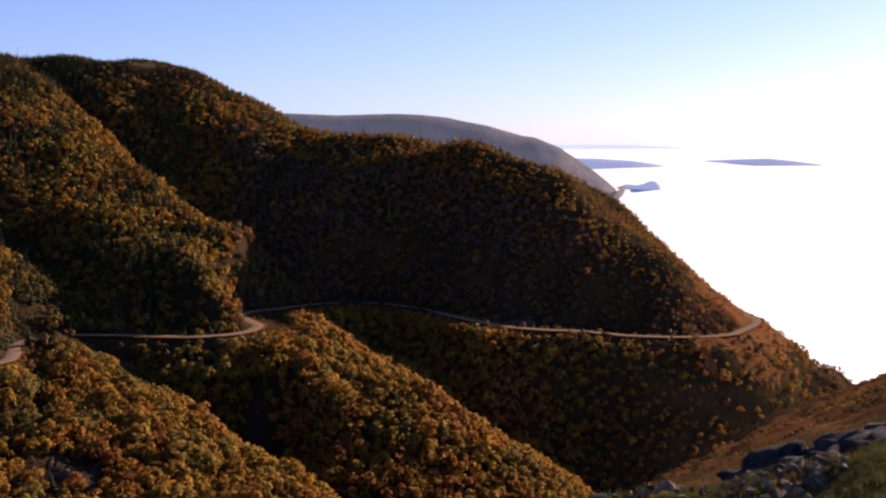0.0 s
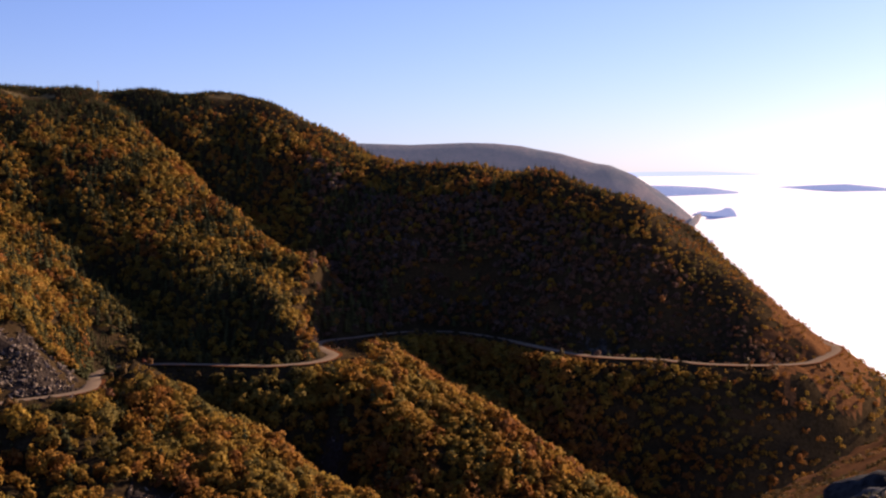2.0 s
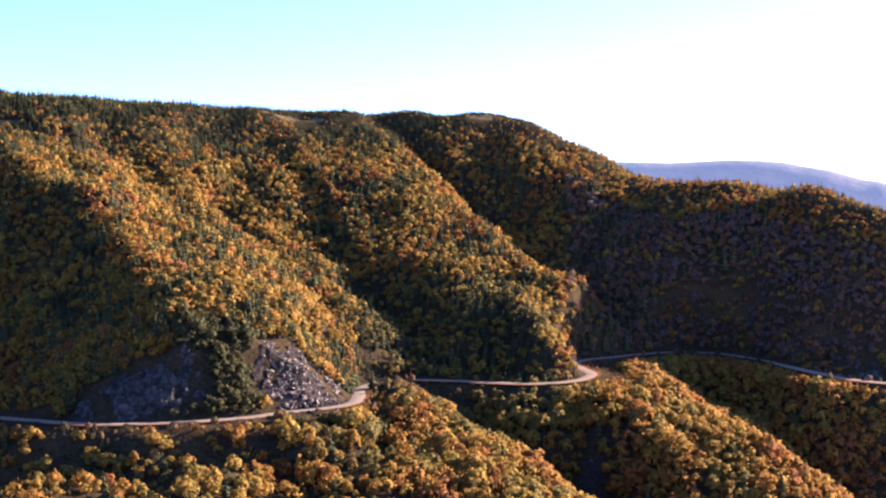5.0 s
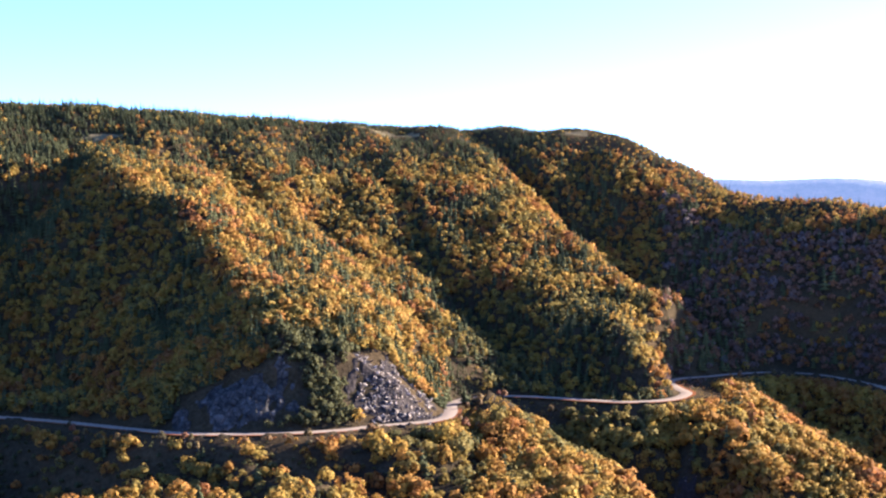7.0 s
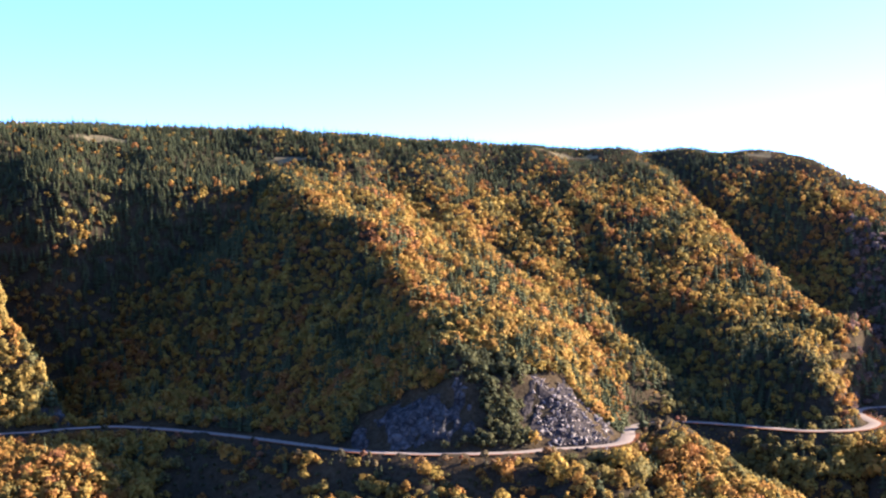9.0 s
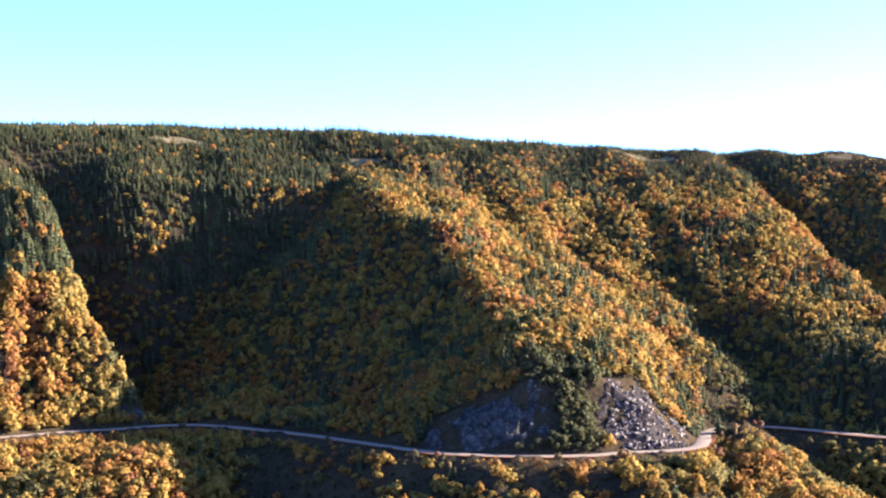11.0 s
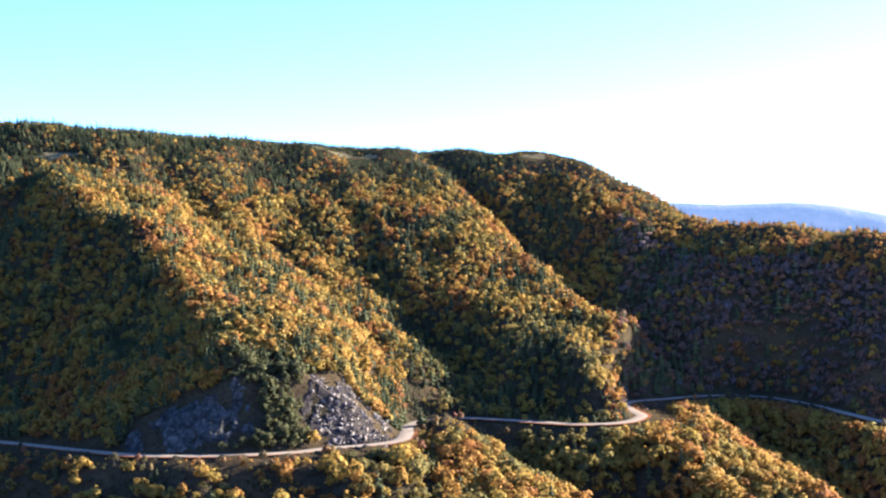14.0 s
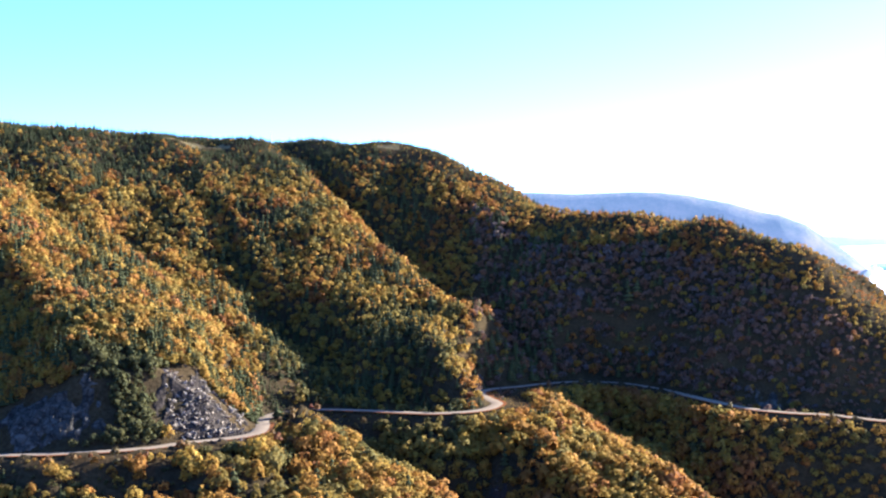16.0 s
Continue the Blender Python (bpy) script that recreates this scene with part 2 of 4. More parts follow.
# gullies: their lines from the top down, depth and half width
GULLIES = [
    (np.array([at(*p) for p in ((13.8, 905), (12.2, 886), (10.2, 872), (8.4, 855))]), 26.0, 17.0),
    (np.array([at(*p) for p in ((46.0, 1370), (44.8, 1270), (43.7, 1140), (43.2, 1060))]), 54.0, 42.0),
    (np.array([at(*p) for p in ((23.6, 1290), (21.6, 1170), (19.6, 1060), (18.2, 975))]), 11.0, 22.0),
    (np.array([at(*p) for p in ((17.2, 1160), (16.2, 1060), (15.2, 985))]), 26.0, 48.0),
    (np.array([at(*p) for p in ((28.5, 1440), (25.5, 1240), (23.2, 1110), (21.9, 1020))]), 8.0, 26.0),
    (np.array([at(*p) for p in ((25.6, 792), (23.5, 780), (21.4, 772))]), 12.0, 13.0),
    (np.array([at(*p) for p in ((31.0, 800), (28.5, 775), (27, 765))]), 10.0, 13.0),
    (np.array([at(*p) for p in ((9.6, 900), (8.2, 850), (6.4, 815), (3.4, 780))]), 30.0, 24.0),
    (np.array([at(*p) for p in ((15.2, 1490), (13.9, 1425), (12.5, 1350))]), 20.0, 24.0),
]


def line_gap(x, y, line):
    """How far each place lies from a broken line."""
    out = np.full(x.shape, 1e9)
    for a, b in zip(line[:-1], line[1:]):
        dx, dy = b[0] - a[0], b[1] - a[1]
        s = np.clip(((x - a[0]) * dx + (y - a[1]) * dy) / (dx * dx + dy * dy), 0, 1)
        out = np.minimum(out, np.hypot(x - a[0] - s * dx, y - a[1] - s * dy))
    return out


def soft_max(a, b, k):
    h = np.clip(0.5 + 0.5 * (a - b) / k, 0, 1)
    return b + (a - b) * h + k * h * (1 - h)


def waves(x, y, size, seed):
    """Soft uneven swells made of a few crossing sines, about -1 to 1."""
    r = np.random.RandomState(seed)
    out = np.zeros_like(x)
    for i in range(7):
        a, p, f = r.uniform(0, 6.28), r.uniform(0, 6.28), r.uniform(0.6, 1.7) * 6.28 / size
        out += np.sin((x * math.cos(a) + y * math.sin(a)) * f + p)
    return out / 3.2


def height(x, y, road=True):
    d = np.hypot(x, y)
    left = np.degrees(np.arctan2(-x, y))
    foot, edge = np.interp(left, FOOT_A, FOOT_D), np.interp(left, FOOT_A, EDGE_D)
    up = np.interp(left, (-14, 6, 14, 25, 45), (0.6, 0.55, 0.42, 0.30, 0.36))
    u = d - foot
    hollow = np.clip((left - 31) / 3, 0, 1) * np.clip((50 - left) / 4, 0, 1)
    rise = up * u * (1 - hollow) + (0.10 * np.minimum(u, 310) + 0.8 * np.maximum(u - 310, 0)) * hollow
    rise = np.minimum(rise, np.interp(left, (22, 30), (0, 400)))
    rise = rise - np.clip(d - foot - 10, 0, 1e9) * 0.5 * np.clip((22 - left) / 3, 0, 1)
    z = road_level(left) + np.where(d > foot, rise, np.interp(left, (-5, -1, 4, 18, 20, 33, 36), (1.02, 0.8, 0.6, 0.6, 0.95, 0.95, 0.6)) * np.minimum(d - edge, 0))
    sea_side = np.clip((-left - 11) / 9, 0, 1)
    sea_side = sea_side * sea_side * (3 - 2 * sea_side)
    z = z * (1 - sea_side) - 60 * sea_side
    behind = np.clip((np.abs(left) - 62) / 30, 0, 1) * (left > 0)
    z = z * (1 - behind) + 200 * behind
    z = np.maximum(z, -60)
    for i, c in enumerate(RIDGES):
        z = soft_max(crest_field(x, y, c), z, 14.0 if i < len(RIDGES) - 2 else 0.6)
    # gullies and swells of the slopes
    for line, depth, wide in GULLIES:
        z = z - depth * np.exp(-(line_gap(x, y, line) / wide) ** 2)
    far = np.clip((d - 200) / 300, 0, 1)
    z = z + far * (4.5 * waves(x, y, 120, 3) + 1.6 * waves(x, y, 38, 5))
    # the high plateau, higher on the left
    top = 290 + np.interp(left, (-5, 5, 12, 22, 32, 34.5, 36.5, 38.5, 41, 44, 50), (90, 104, 111, 119, 128, 125.5, 129, 133.5, 137, 135, 133.5)) + 2.5 * waves(x, y, 260, 9) + 0.012 * (d - 1600)
    z = -soft_max(-z, -top, 22.0)
    # behind the headland the land drops to the next bay
    z = np.where(left < 30, z - np.clip(d - 1750, 0, 1e9) * np.clip((14 - left) / 10, 0, 1) * 0.5, z)
    near = d < 140
    z = z + np.where(near, 0.10 * waves(x, y, 5.0, 11) + 0.05 * waves(x, y, 1.3, 13), 0)
    if road:
        g = road_gap(x, y)
        lvl, w = road_level(left) - 0.25, np.maximum(g - 6.0, 0)
        # the bank rises above the road and falls away below it
        bend = np.clip((left - 13.6) / 1.0, 0, 1) * np.clip((17.0 - left) / 0.5, 0, 1)
        steep = 0.38 + 0.5 * np.clip(left - 7.8, 0, 1) * np.clip(14.2 - left, 0, 1)
        bank = 0.85 + 0.2 * np.clip((3 - left) / 2, 0, 1) + 0.6 * np.clip((left - 8.2) / 0.6, 0, 1) * np.clip(12.5 - left, 0, 1)
        below = np.where(d > foot, bank, 0.85 * bend - steep * (1 - bend))
        below = np.where((left > 6.3) & (left < 8.7) & (d < 1114) & (d > 985), -0.03, below)
        z = np.where(g < 90, np.clip(z, lvl - 0.75 * w - 1.5 * np.maximum(w - 40, 0), lvl + below * w + 1.5 * np.maximum(w - 30, 0)), z)
    return z


def road_gap(x, y):
    """How far each place lies from the road's middle line."""
    out = np.full(x.shape, 1e9)
    flat_x, flat_y, flat = x.ravel(), y.ravel(), out.ravel()
    pick = np.where((np.hypot(flat_x, flat_y) > 740) & (np.hypot(flat_x, flat_y) < 1400) & (flat_y > 0))[0]
    for part_ in np.array_split(pick, max(1, len(pick) // 20000)):
        q = np.hypot(flat_x[part_][:, None] - ROAD[None, :, 0], flat_y[part_][:, None] - ROAD[None, :, 1])
        flat[part_] = q.min(1)
    return flat.reshape(x.shape)


def mesh_from(name, verts, faces, mat, smooth=False):
    """A mesh out of arrays: places, and faces that all have the same number of corners."""
    verts, faces = np.asarray(verts, np.float32), np.asarray(faces, np.int32)
    me = bpy.data.meshes.new(name)
    n, k = faces.shape
    me.vertices.add(len(verts))
    me.vertices.foreach_set("co", verts.ravel())
    me.loops.add(n * k)
    me.loops.foreach_set("vertex_index", faces.ravel())
    me.polygons.add(n)
    me.polygons.foreach_set("loop_start", np.arange(0, n * k, k, dtype=np.int32))
    me.polygons.foreach_set("use_smooth", np.full(n, smooth))
    me.update(calc_edges=True)
    me.materials.append(mat)
    return me


def sheet(rows, cols):
    i = np.arange(rows * cols).reshape(rows, cols)
    return np.stack([i[:-1, :-1], i[1:, :-1], i[1:, 1:], i[:-1, 1:]], -1).reshape(-1, 4)


# bare places: degrees left, distance, half width in degrees, half depth in metres
ROCKY = {"cliff": (27.3, 848, 2.7, 19), "scree": (20.6, 870, 2.1, 34), "crag": (9.5, 1012, 0.45, 16), "scar": (-3.4, 1112, 1.1, 24), "ledge": (42.4, 990, 0.8, 7), "gully": (15.8, 735, 1.8, 20), "pit": (8.2, 878, 0.95, 26), "hollow": (23.0, 778, 1.5, 13)}
GRASSY = [(40.4, 1474, 1.2, 11), (20.6, 1546, 1.5, 9), (32.6, 1431, 0.8, 8), (36.3, 1490, 0.5, 8), (12.6, 1570, 0.6, 9)]

turns = np.concatenate([np.linspace(-180, -49, 45), np.arange(-48, -26, 1.0), np.arange(-26, 53, 0.24), np.linspace(53, 180, 44)])
reach = np.concatenate([[0.0], 0.4 * 1.045 ** np.arange(0, 167), np.arange(640, 1240, 4.0), np.arange(1240, 1800, 8.0), np.arange(1800, 2700, 40.0)])
tt, rr = np.meshgrid(np.radians(turns), reach, indexing="ij")
gx, gy = -rr * np.sin(tt), rr * np.cos(tt)
gz = height(gx, gy)
ground = new("ground", mesh_from("ground", np.stack([gx, gy, gz], -1).reshape(-1, 3), sheet(*gx.shape)[:, ::-1], EARTH, True))
# heath round the lookout, straw-coloured grass in the clearings of the plateau
ground.data.materials.append(HEATH)
ground.data.materials.append(STRAW)
ground.data.materials.append(MOSS)
fr = np.broadcast_to(reach[None, :-1], (len(turns) - 1, len(reach) - 1)).ravel()
fa = np.broadcast_to(turns[:-1, None], (len(turns) - 1, len(reach) - 1)).ravel()
fz = gz[:-1, :-1].ravel()
ragged = 1.3 * waves(gx[:-1, :-1], gy[:-1, :-1], 60, 51).ravel() + 0.6 * waves(gx[:-1, :-1], gy[:-1, :-1], 17, 53).ravel()
# heath on the headland too, its brighter colour cut to the sunlit wedge
slot = np.where((fr < 420) | ((fa < -10.6 + ragged) & (fr > 1000) & (fz > road_level(fa) - 24 + 14 * ragged)), 1, 0)
slot = np.where((fr < 16.6) & (fa < -9) & (fa > -40) & (ragged < 1.2), 3, slot)
for a, c, w, h in GRASSY:
    slot = np.where(((fa - a) / w) ** 2 + ((fr - c) / h) ** 2 < 1.0, 2, slot)
ground.data.polygons.foreach_set("material_index", slot.astype(np.int32))
tagged(ground, "brown autumn undergrowth on steep coastal hills with a high plateau", "ground", kind="structure")

# the sea: flat round the coast, lifted gently far out to where the horizon is
sr = np.concatenate([np.arange(300, 2300, 50.0), np.linspace(2300, 4900, 140)])
st = np.radians(np.arange(-180, 181, 2.0))
tt, rr = np.meshgrid(st, sr, indexing="ij")


def sea_up(d):
    """Degrees below level at which the far sea is seen."""
    w = np.clip((4900 - d) / 2600, 0, 1)
    return -0.02 - 7.16 * w ** 1.75


def sea_z(d):
    return np.where(d < 2300, 0.0, EYE + d * np.tan(np.radians(sea_up(d))))


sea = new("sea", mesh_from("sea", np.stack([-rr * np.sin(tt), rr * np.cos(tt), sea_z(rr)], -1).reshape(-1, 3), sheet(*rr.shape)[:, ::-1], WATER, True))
tagged(sea, "calm sea glittering white under the low sun", "water", kind="structure")


def far_land(name, skyline, deep, mat, label):
    """Distant land on the sea, with a rounded top: skyline as (degrees left, degrees up of the top, degrees up of the shore)."""
    q = np.array(skyline)[::-1]
    a = np.linspace(q[-1, 0], q[0, 0], 160)
    top, foot = np.interp(a, q[:, 0], q[:, 1]), np.interp(a, q[:, 0], q[:, 2])
    shore = 4900 - 2600 * np.clip((-0.02 - foot) / 7.16, 0, 1) ** (1 / 1.75)
    u = np.linspace(0, 1, 28)
    aa, uu = np.meshgrid(a, u, indexing="ij")
    dd = shore[:, None] - 8 + deep * uu
    prof = np.clip(np.sin(np.clip(uu * 1.7, 0, 1) * 1.5708), 0, 1) - np.clip((uu - 0.72) / 0.28, 0, 1) ** 2 * 1.3
    rough = waves(-dd * np.sin(np.radians(aa)), dd * np.cos(np.radians(aa)), 240, 21) * 0.07 * np.sin(uu * 3.14)
    e = (foot - 0.03)[:, None] + (top - foot + 0.03)[:, None] * (prof + rough * np.clip((0.5 - uu) / 0.3, 0, 1))
    x, y = -dd * np.sin(np.radians(aa)), dd * np.cos(np.radians(aa))
    z = EYE + dd * np.tan(np.radians(e))
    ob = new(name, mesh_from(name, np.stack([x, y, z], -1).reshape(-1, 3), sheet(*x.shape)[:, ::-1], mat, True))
    return tagged(ob, label, "hill", kind="structure")


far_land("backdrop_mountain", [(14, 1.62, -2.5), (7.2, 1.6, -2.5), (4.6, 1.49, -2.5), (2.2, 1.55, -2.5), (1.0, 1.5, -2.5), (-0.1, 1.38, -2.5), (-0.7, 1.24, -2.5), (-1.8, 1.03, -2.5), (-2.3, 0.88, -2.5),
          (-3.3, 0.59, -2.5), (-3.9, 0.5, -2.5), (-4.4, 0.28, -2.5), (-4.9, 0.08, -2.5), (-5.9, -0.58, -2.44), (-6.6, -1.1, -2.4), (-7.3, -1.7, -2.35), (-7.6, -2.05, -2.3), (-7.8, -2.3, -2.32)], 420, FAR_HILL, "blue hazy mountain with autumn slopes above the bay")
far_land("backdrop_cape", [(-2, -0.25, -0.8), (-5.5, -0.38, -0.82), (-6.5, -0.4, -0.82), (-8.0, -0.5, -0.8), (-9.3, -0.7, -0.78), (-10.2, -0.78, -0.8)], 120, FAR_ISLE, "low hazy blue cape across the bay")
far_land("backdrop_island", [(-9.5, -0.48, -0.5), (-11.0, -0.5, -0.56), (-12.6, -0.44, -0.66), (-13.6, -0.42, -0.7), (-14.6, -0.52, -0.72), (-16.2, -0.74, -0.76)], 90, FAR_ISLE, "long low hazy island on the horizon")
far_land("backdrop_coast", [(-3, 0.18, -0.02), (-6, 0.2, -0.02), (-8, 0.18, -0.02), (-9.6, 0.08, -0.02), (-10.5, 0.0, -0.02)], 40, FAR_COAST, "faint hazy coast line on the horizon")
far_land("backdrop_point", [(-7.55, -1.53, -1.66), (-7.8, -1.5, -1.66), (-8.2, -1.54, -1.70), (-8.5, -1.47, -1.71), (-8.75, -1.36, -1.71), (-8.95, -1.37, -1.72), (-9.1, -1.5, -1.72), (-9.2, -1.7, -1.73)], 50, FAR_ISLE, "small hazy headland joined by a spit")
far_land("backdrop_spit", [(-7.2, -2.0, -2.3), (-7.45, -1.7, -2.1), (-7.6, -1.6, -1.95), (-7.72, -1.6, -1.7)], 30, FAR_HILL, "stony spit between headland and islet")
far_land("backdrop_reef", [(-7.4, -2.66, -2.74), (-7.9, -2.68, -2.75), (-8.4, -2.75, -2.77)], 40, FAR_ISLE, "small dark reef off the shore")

# the road
side = np.gradient(ROAD, axis=0)
side = np.stack([-side[:, 1], side[:, 0], 0 * side[:, 0]], -1)
side /= np.linalg.norm(side, axis=1)[:, None]
across = np.array([(-5.0, -0.12), (-4.6, 0.0), (0.0, 0.07), (4.6, 0.0), (5.0, -0.12)])
rv = ROAD[:, None, :] + side[:, None, :] * across[None, :, :1] + np.array([0, 0, 1.0]) * across[None, :, 1:]
road_ob = new("road", mesh_from("road", rv.reshape(-1, 3), sheet(len(ROAD), 5), ASPHALT, True))
tagged(road_ob, "narrow grey asphalt road winding round the hillsides", "road", kind="structure")

# ---- woods ----
def unit(v):
    return v / np.linalg.norm(v, axis=-1, keepdims=True)


def sprays_on(r, u, centre, reach_, size, middle, axes):
    """Three-cornered leaf sprays that stand round a centre, and the way each one turns to the light."""
    c = centre + u * reach_[:, None]
    n = unit(u + r.normal(size=u.shape) * 0.35)
    t = unit(np.cross(n, r.normal(size=u.shape)))
    b = np.cross(n, t)
    s = (size * r.uniform(0.65, 1.3, len(u)))[:, None]
    p = np.stack([c + t * s, c - 0.5 * t * s + 0.87 * b * s, c - 0.5 * t * s - 0.87 * b * s], 1)
    w = unit(0.6 * u + 0.4 * unit((c - middle) / axes) + 0.16 * r.normal(size=u.shape))
    return p, np.repeat(w[:, None], 3, 1)


def crown_shape(r, lobes, sprays, rx, rz, size):
    """A crown of rounded boughs of uneven size, each a clump of leaf sprays: the corners, and the way they turn."""
    axes = np.array((rx, rx, rz))
    v = r.normal(size=(lobes, 3))
    v[:, 2] = np.abs(v[:, 2]) * 1.2 - 0.4
    v = unit(v)
    ps, ns = [], []
    for k in range(lobes):
        centre = v[k] * axes * r.uniform(0.5, 0.74)
        rad = rx * r.uniform(0.34, 0.56)
        u = unit(r.normal(size=(sprays, 3)) + 0.75 * v[k] + (0, 0, 0.25))
        p, n = sprays_on(r, u, centre, rad * r.uniform(0.8, 1.12, sprays), size, np.zeros(3), axes)
        ps.append(p)
        ns.append(n)
    return np.concatenate(ps), np.concatenate(ns)


def spruce_shape(r, tall, wide):
    """A spruce: drooping tiers of pointed sprays round a leader."""
    tris, turned = [], []
    tiers = 5
    for k in range(tiers):
        h = tall * (0.10 + 0.82 * k / (tiers - 1))
        rad = wide * (1 - 0.9 * k / (tiers - 1)) * r.uniform(0.8, 1.15)
        m = (6, 5, 5, 4, 3)[k]
        a0 = r.uniform(0, 6.28)
        for j in range(m):
            a, w = a0 + 6.283 * j / m, 6.283 / m * 0.5
            out = rad * r.uniform(0.75, 1.25)
            q = [(0, 0, h + tall * 0.12), (out * math.cos(a - w), out * math.sin(a - w), h - 0.05 * tall), (out * math.cos(a + w), out * math.sin(a + w), h - 0.05 * tall)]
            tris.append(q)
            turned.append([unit(np.array((math.cos(g), math.sin(g), 0.55))) for g in (a, a - w, a + w)])
    return np.array(tris), np.array(turned)


def leafy_mesh(name, v, n, mat, tints=None):
    """A mesh of loose sprays, shaded softly over each clump."""
    v, n = v.reshape(-1, 3), n.reshape(-1, 3)
    me = mesh_from(name, v, np.arange(len(v)).reshape(-1, 3), mat, True)
    me.attributes.new("custom_normal", "FLOAT_VECTOR", "POINT").data.foreach_set("vector", n.astype(np.float32).ravel())
    if tints is not None:
        me.attributes.new("tint", "FLOAT", "POINT").data.foreach_set("value", tints.astype(np.float32))
    return me


def wood(name, places, tints, shapes, sizes, mat, label, lift):
    """One stand of trees, as a single mesh of many sprays."""
    r = np.random.RandomState(len(places))
    pick = r.randint(0, len(shapes), len(places))
    turn = r.uniform(0, 6.283, len(places))
    stretch = r.uniform(0.82, 1.22, len(places))
    vs, ns, ts = [], [], []
    for k, (shape, turned) in enumerate(shapes):
        m = np.where(pick == k)[0]
        if not len(m):
            continue
        c, s = np.cos(turn[m])[:, None, None], np.sin(turn[m])[:, None, None]
        q = shape[None] * sizes[m][:, None, None, None]
        x = q[..., 0] * c - q[..., 1] * s + places[m, 0][:, None, None]
        y = q[..., 0] * s + q[..., 1] * c + places[m, 1][:, None, None]
        z = q[..., 2] * stretch[m][:, None, None] + places[m, 2][:, None, None] + lift * sizes[m][:, None, None]
        vs.append(np.stack([x, y, z], -1).reshape(-1, 3))
        w = turned[None]
        ns.append(np.stack([w[..., 0] * c - w[..., 1] * s, w[..., 0] * s + w[..., 1] * c, w[..., 2] + 0 * c], -1).reshape(-1, 3))
        ts.append(np.repeat(tints[m], shape.shape[0] * 3))
    return tagged(new(name, leafy_mesh(name, np.concatenate(vs), np.concatenate(ns), mat, np.concatenate(ts))), label, "trees", kind="stuff")


rs = np.random.RandomState(7)
def in_clearing(left, d):
    out = np.zeros(left.shape, bool)
    for bare, share in ((ROCKY.values(), 0.62), ([ROCKY["cliff"]], 1.35), ([ROCKY["scree"], (18.9, 885, 0.7, 24)], 1.0), (GRASSY, 1.1)):
        for a, c, w, h in bare:
            out |= ((left - a) / w) ** 2 + ((d - c) / h) ** 2 < share
    return out


LEAFY = [crown_shape(rs, rs.randint(8, 12), 7, 3.3, rs.uniform(3.0, 4.0), 1.0) for k in range(16)]
CONES = [spruce_shape(rs, rs.uniform(6.0, 8.2), rs.uniform(2.2, 2.9)) for k in range(10)]
FAR = [crown_shape(rs, rs.randint(7, 10), 6, 3.3, rs.uniform(3.0, 4.0), 1.12) for k in range(12)]
FINE = [crown_shape(rs, rs.randint(10, 14), 11, 3.3, rs.uniform(3.0, 4.0), 0.78) for k in range(12)]


def lie(x, y):
    """The height of the built ground at many places."""
    left, d = np.degrees(np.arctan2(-x, y)), np.hypot(x, y)
    i = np.clip(np.searchsorted(turns, left) - 1, 0, len(turns) - 2)
    j = np.clip(np.searchsorted(reach, d) - 1, 0, len(reach) - 2)
    p = np.clip((left - turns[i]) / (turns[i + 1] - turns[i]), 0, 1)
    q = np.clip((d - reach[j]) / (reach[j + 1] - reach[j]), 0, 1)
    return (gz[i, j] * (1 - p) + gz[i + 1, j] * p) * (1 - q) + (gz[i, j + 1] * (1 - p) + gz[i + 1, j + 1] * p) * q


def scatter():
    """Places for trees all over the hills, thinned where nothing grows."""
    step = 6.0
    xs, ys = np.meshgrid(np.arange(-1500, 560, step), np.arange(420, 1900, step))
    x = xs.ravel() + rs.uniform(-0.48, 0.48, xs.size) * step
    y = ys.ravel() + rs.uniform(-0.48, 0.48, xs.size) * step
    d, left = np.hypot(x, y), np.degrees(np.arctan2(-x, y))
    ok = (left < 56) & (left > -24) & (d > 560) & (d < 1850)
    # the steep faces above the far bend and round the scree are thickly grown
    more = ok & (((left > 42.5) & (d > 955) & (d < 1100)) | ((left > 17) & (left < 31) & (d > 825) & (d < 985)))
    x = np.concatenate([x[ok], x[more] + 2.3, x[more] - 1.1])
    y = np.concatenate([y[ok], y[more] + 1.2, y[more] + 2.4])
    d, left = np.hypot(x, y), np.degrees(np.arctan2(-x, y))
    z = lie(x, y)
    gap = road_gap(x, y)
    # sight from the lookout, so that hidden back slopes stay thin
    see = np.full(x.shape, -1e9)
    for f in np.linspace(0.45, 0.97, 40):
        see = np.maximum(see, (lie(x * f, y * f) - EYE) / (d * f))
    hidden = (z + 24 - EYE) / d < see
    uphill = d > np.interp(left, FOOT_A, FOOT_D) + 8
    gap = np.where(uphill & (gap > 7.5), 30, gap)
    low = ~uphill & (gap < 32) & (z > road_level(left) - 3.5)
    gap = np.where(low, np.minimum(gap, 6.5), gap)
    keep = ((gap > 10) | low) & (road_gap(x, y) > 8) & ~in_clearing(left, d) & (z > 6) & ~(hidden & (rs.uniform(size=x.size) > 0.03))
    keep &= rs.uniform(size=x.size) < np.interp(left, (-12.5, -8.5), (0.5, 1.0))
    return x[keep], y[keep], z[keep], d[keep], left[keep], gap[keep]


tx, ty, tz, td, tl, tg = scatter()
high = np.clip((tz - 330) / 45, 0, 1)
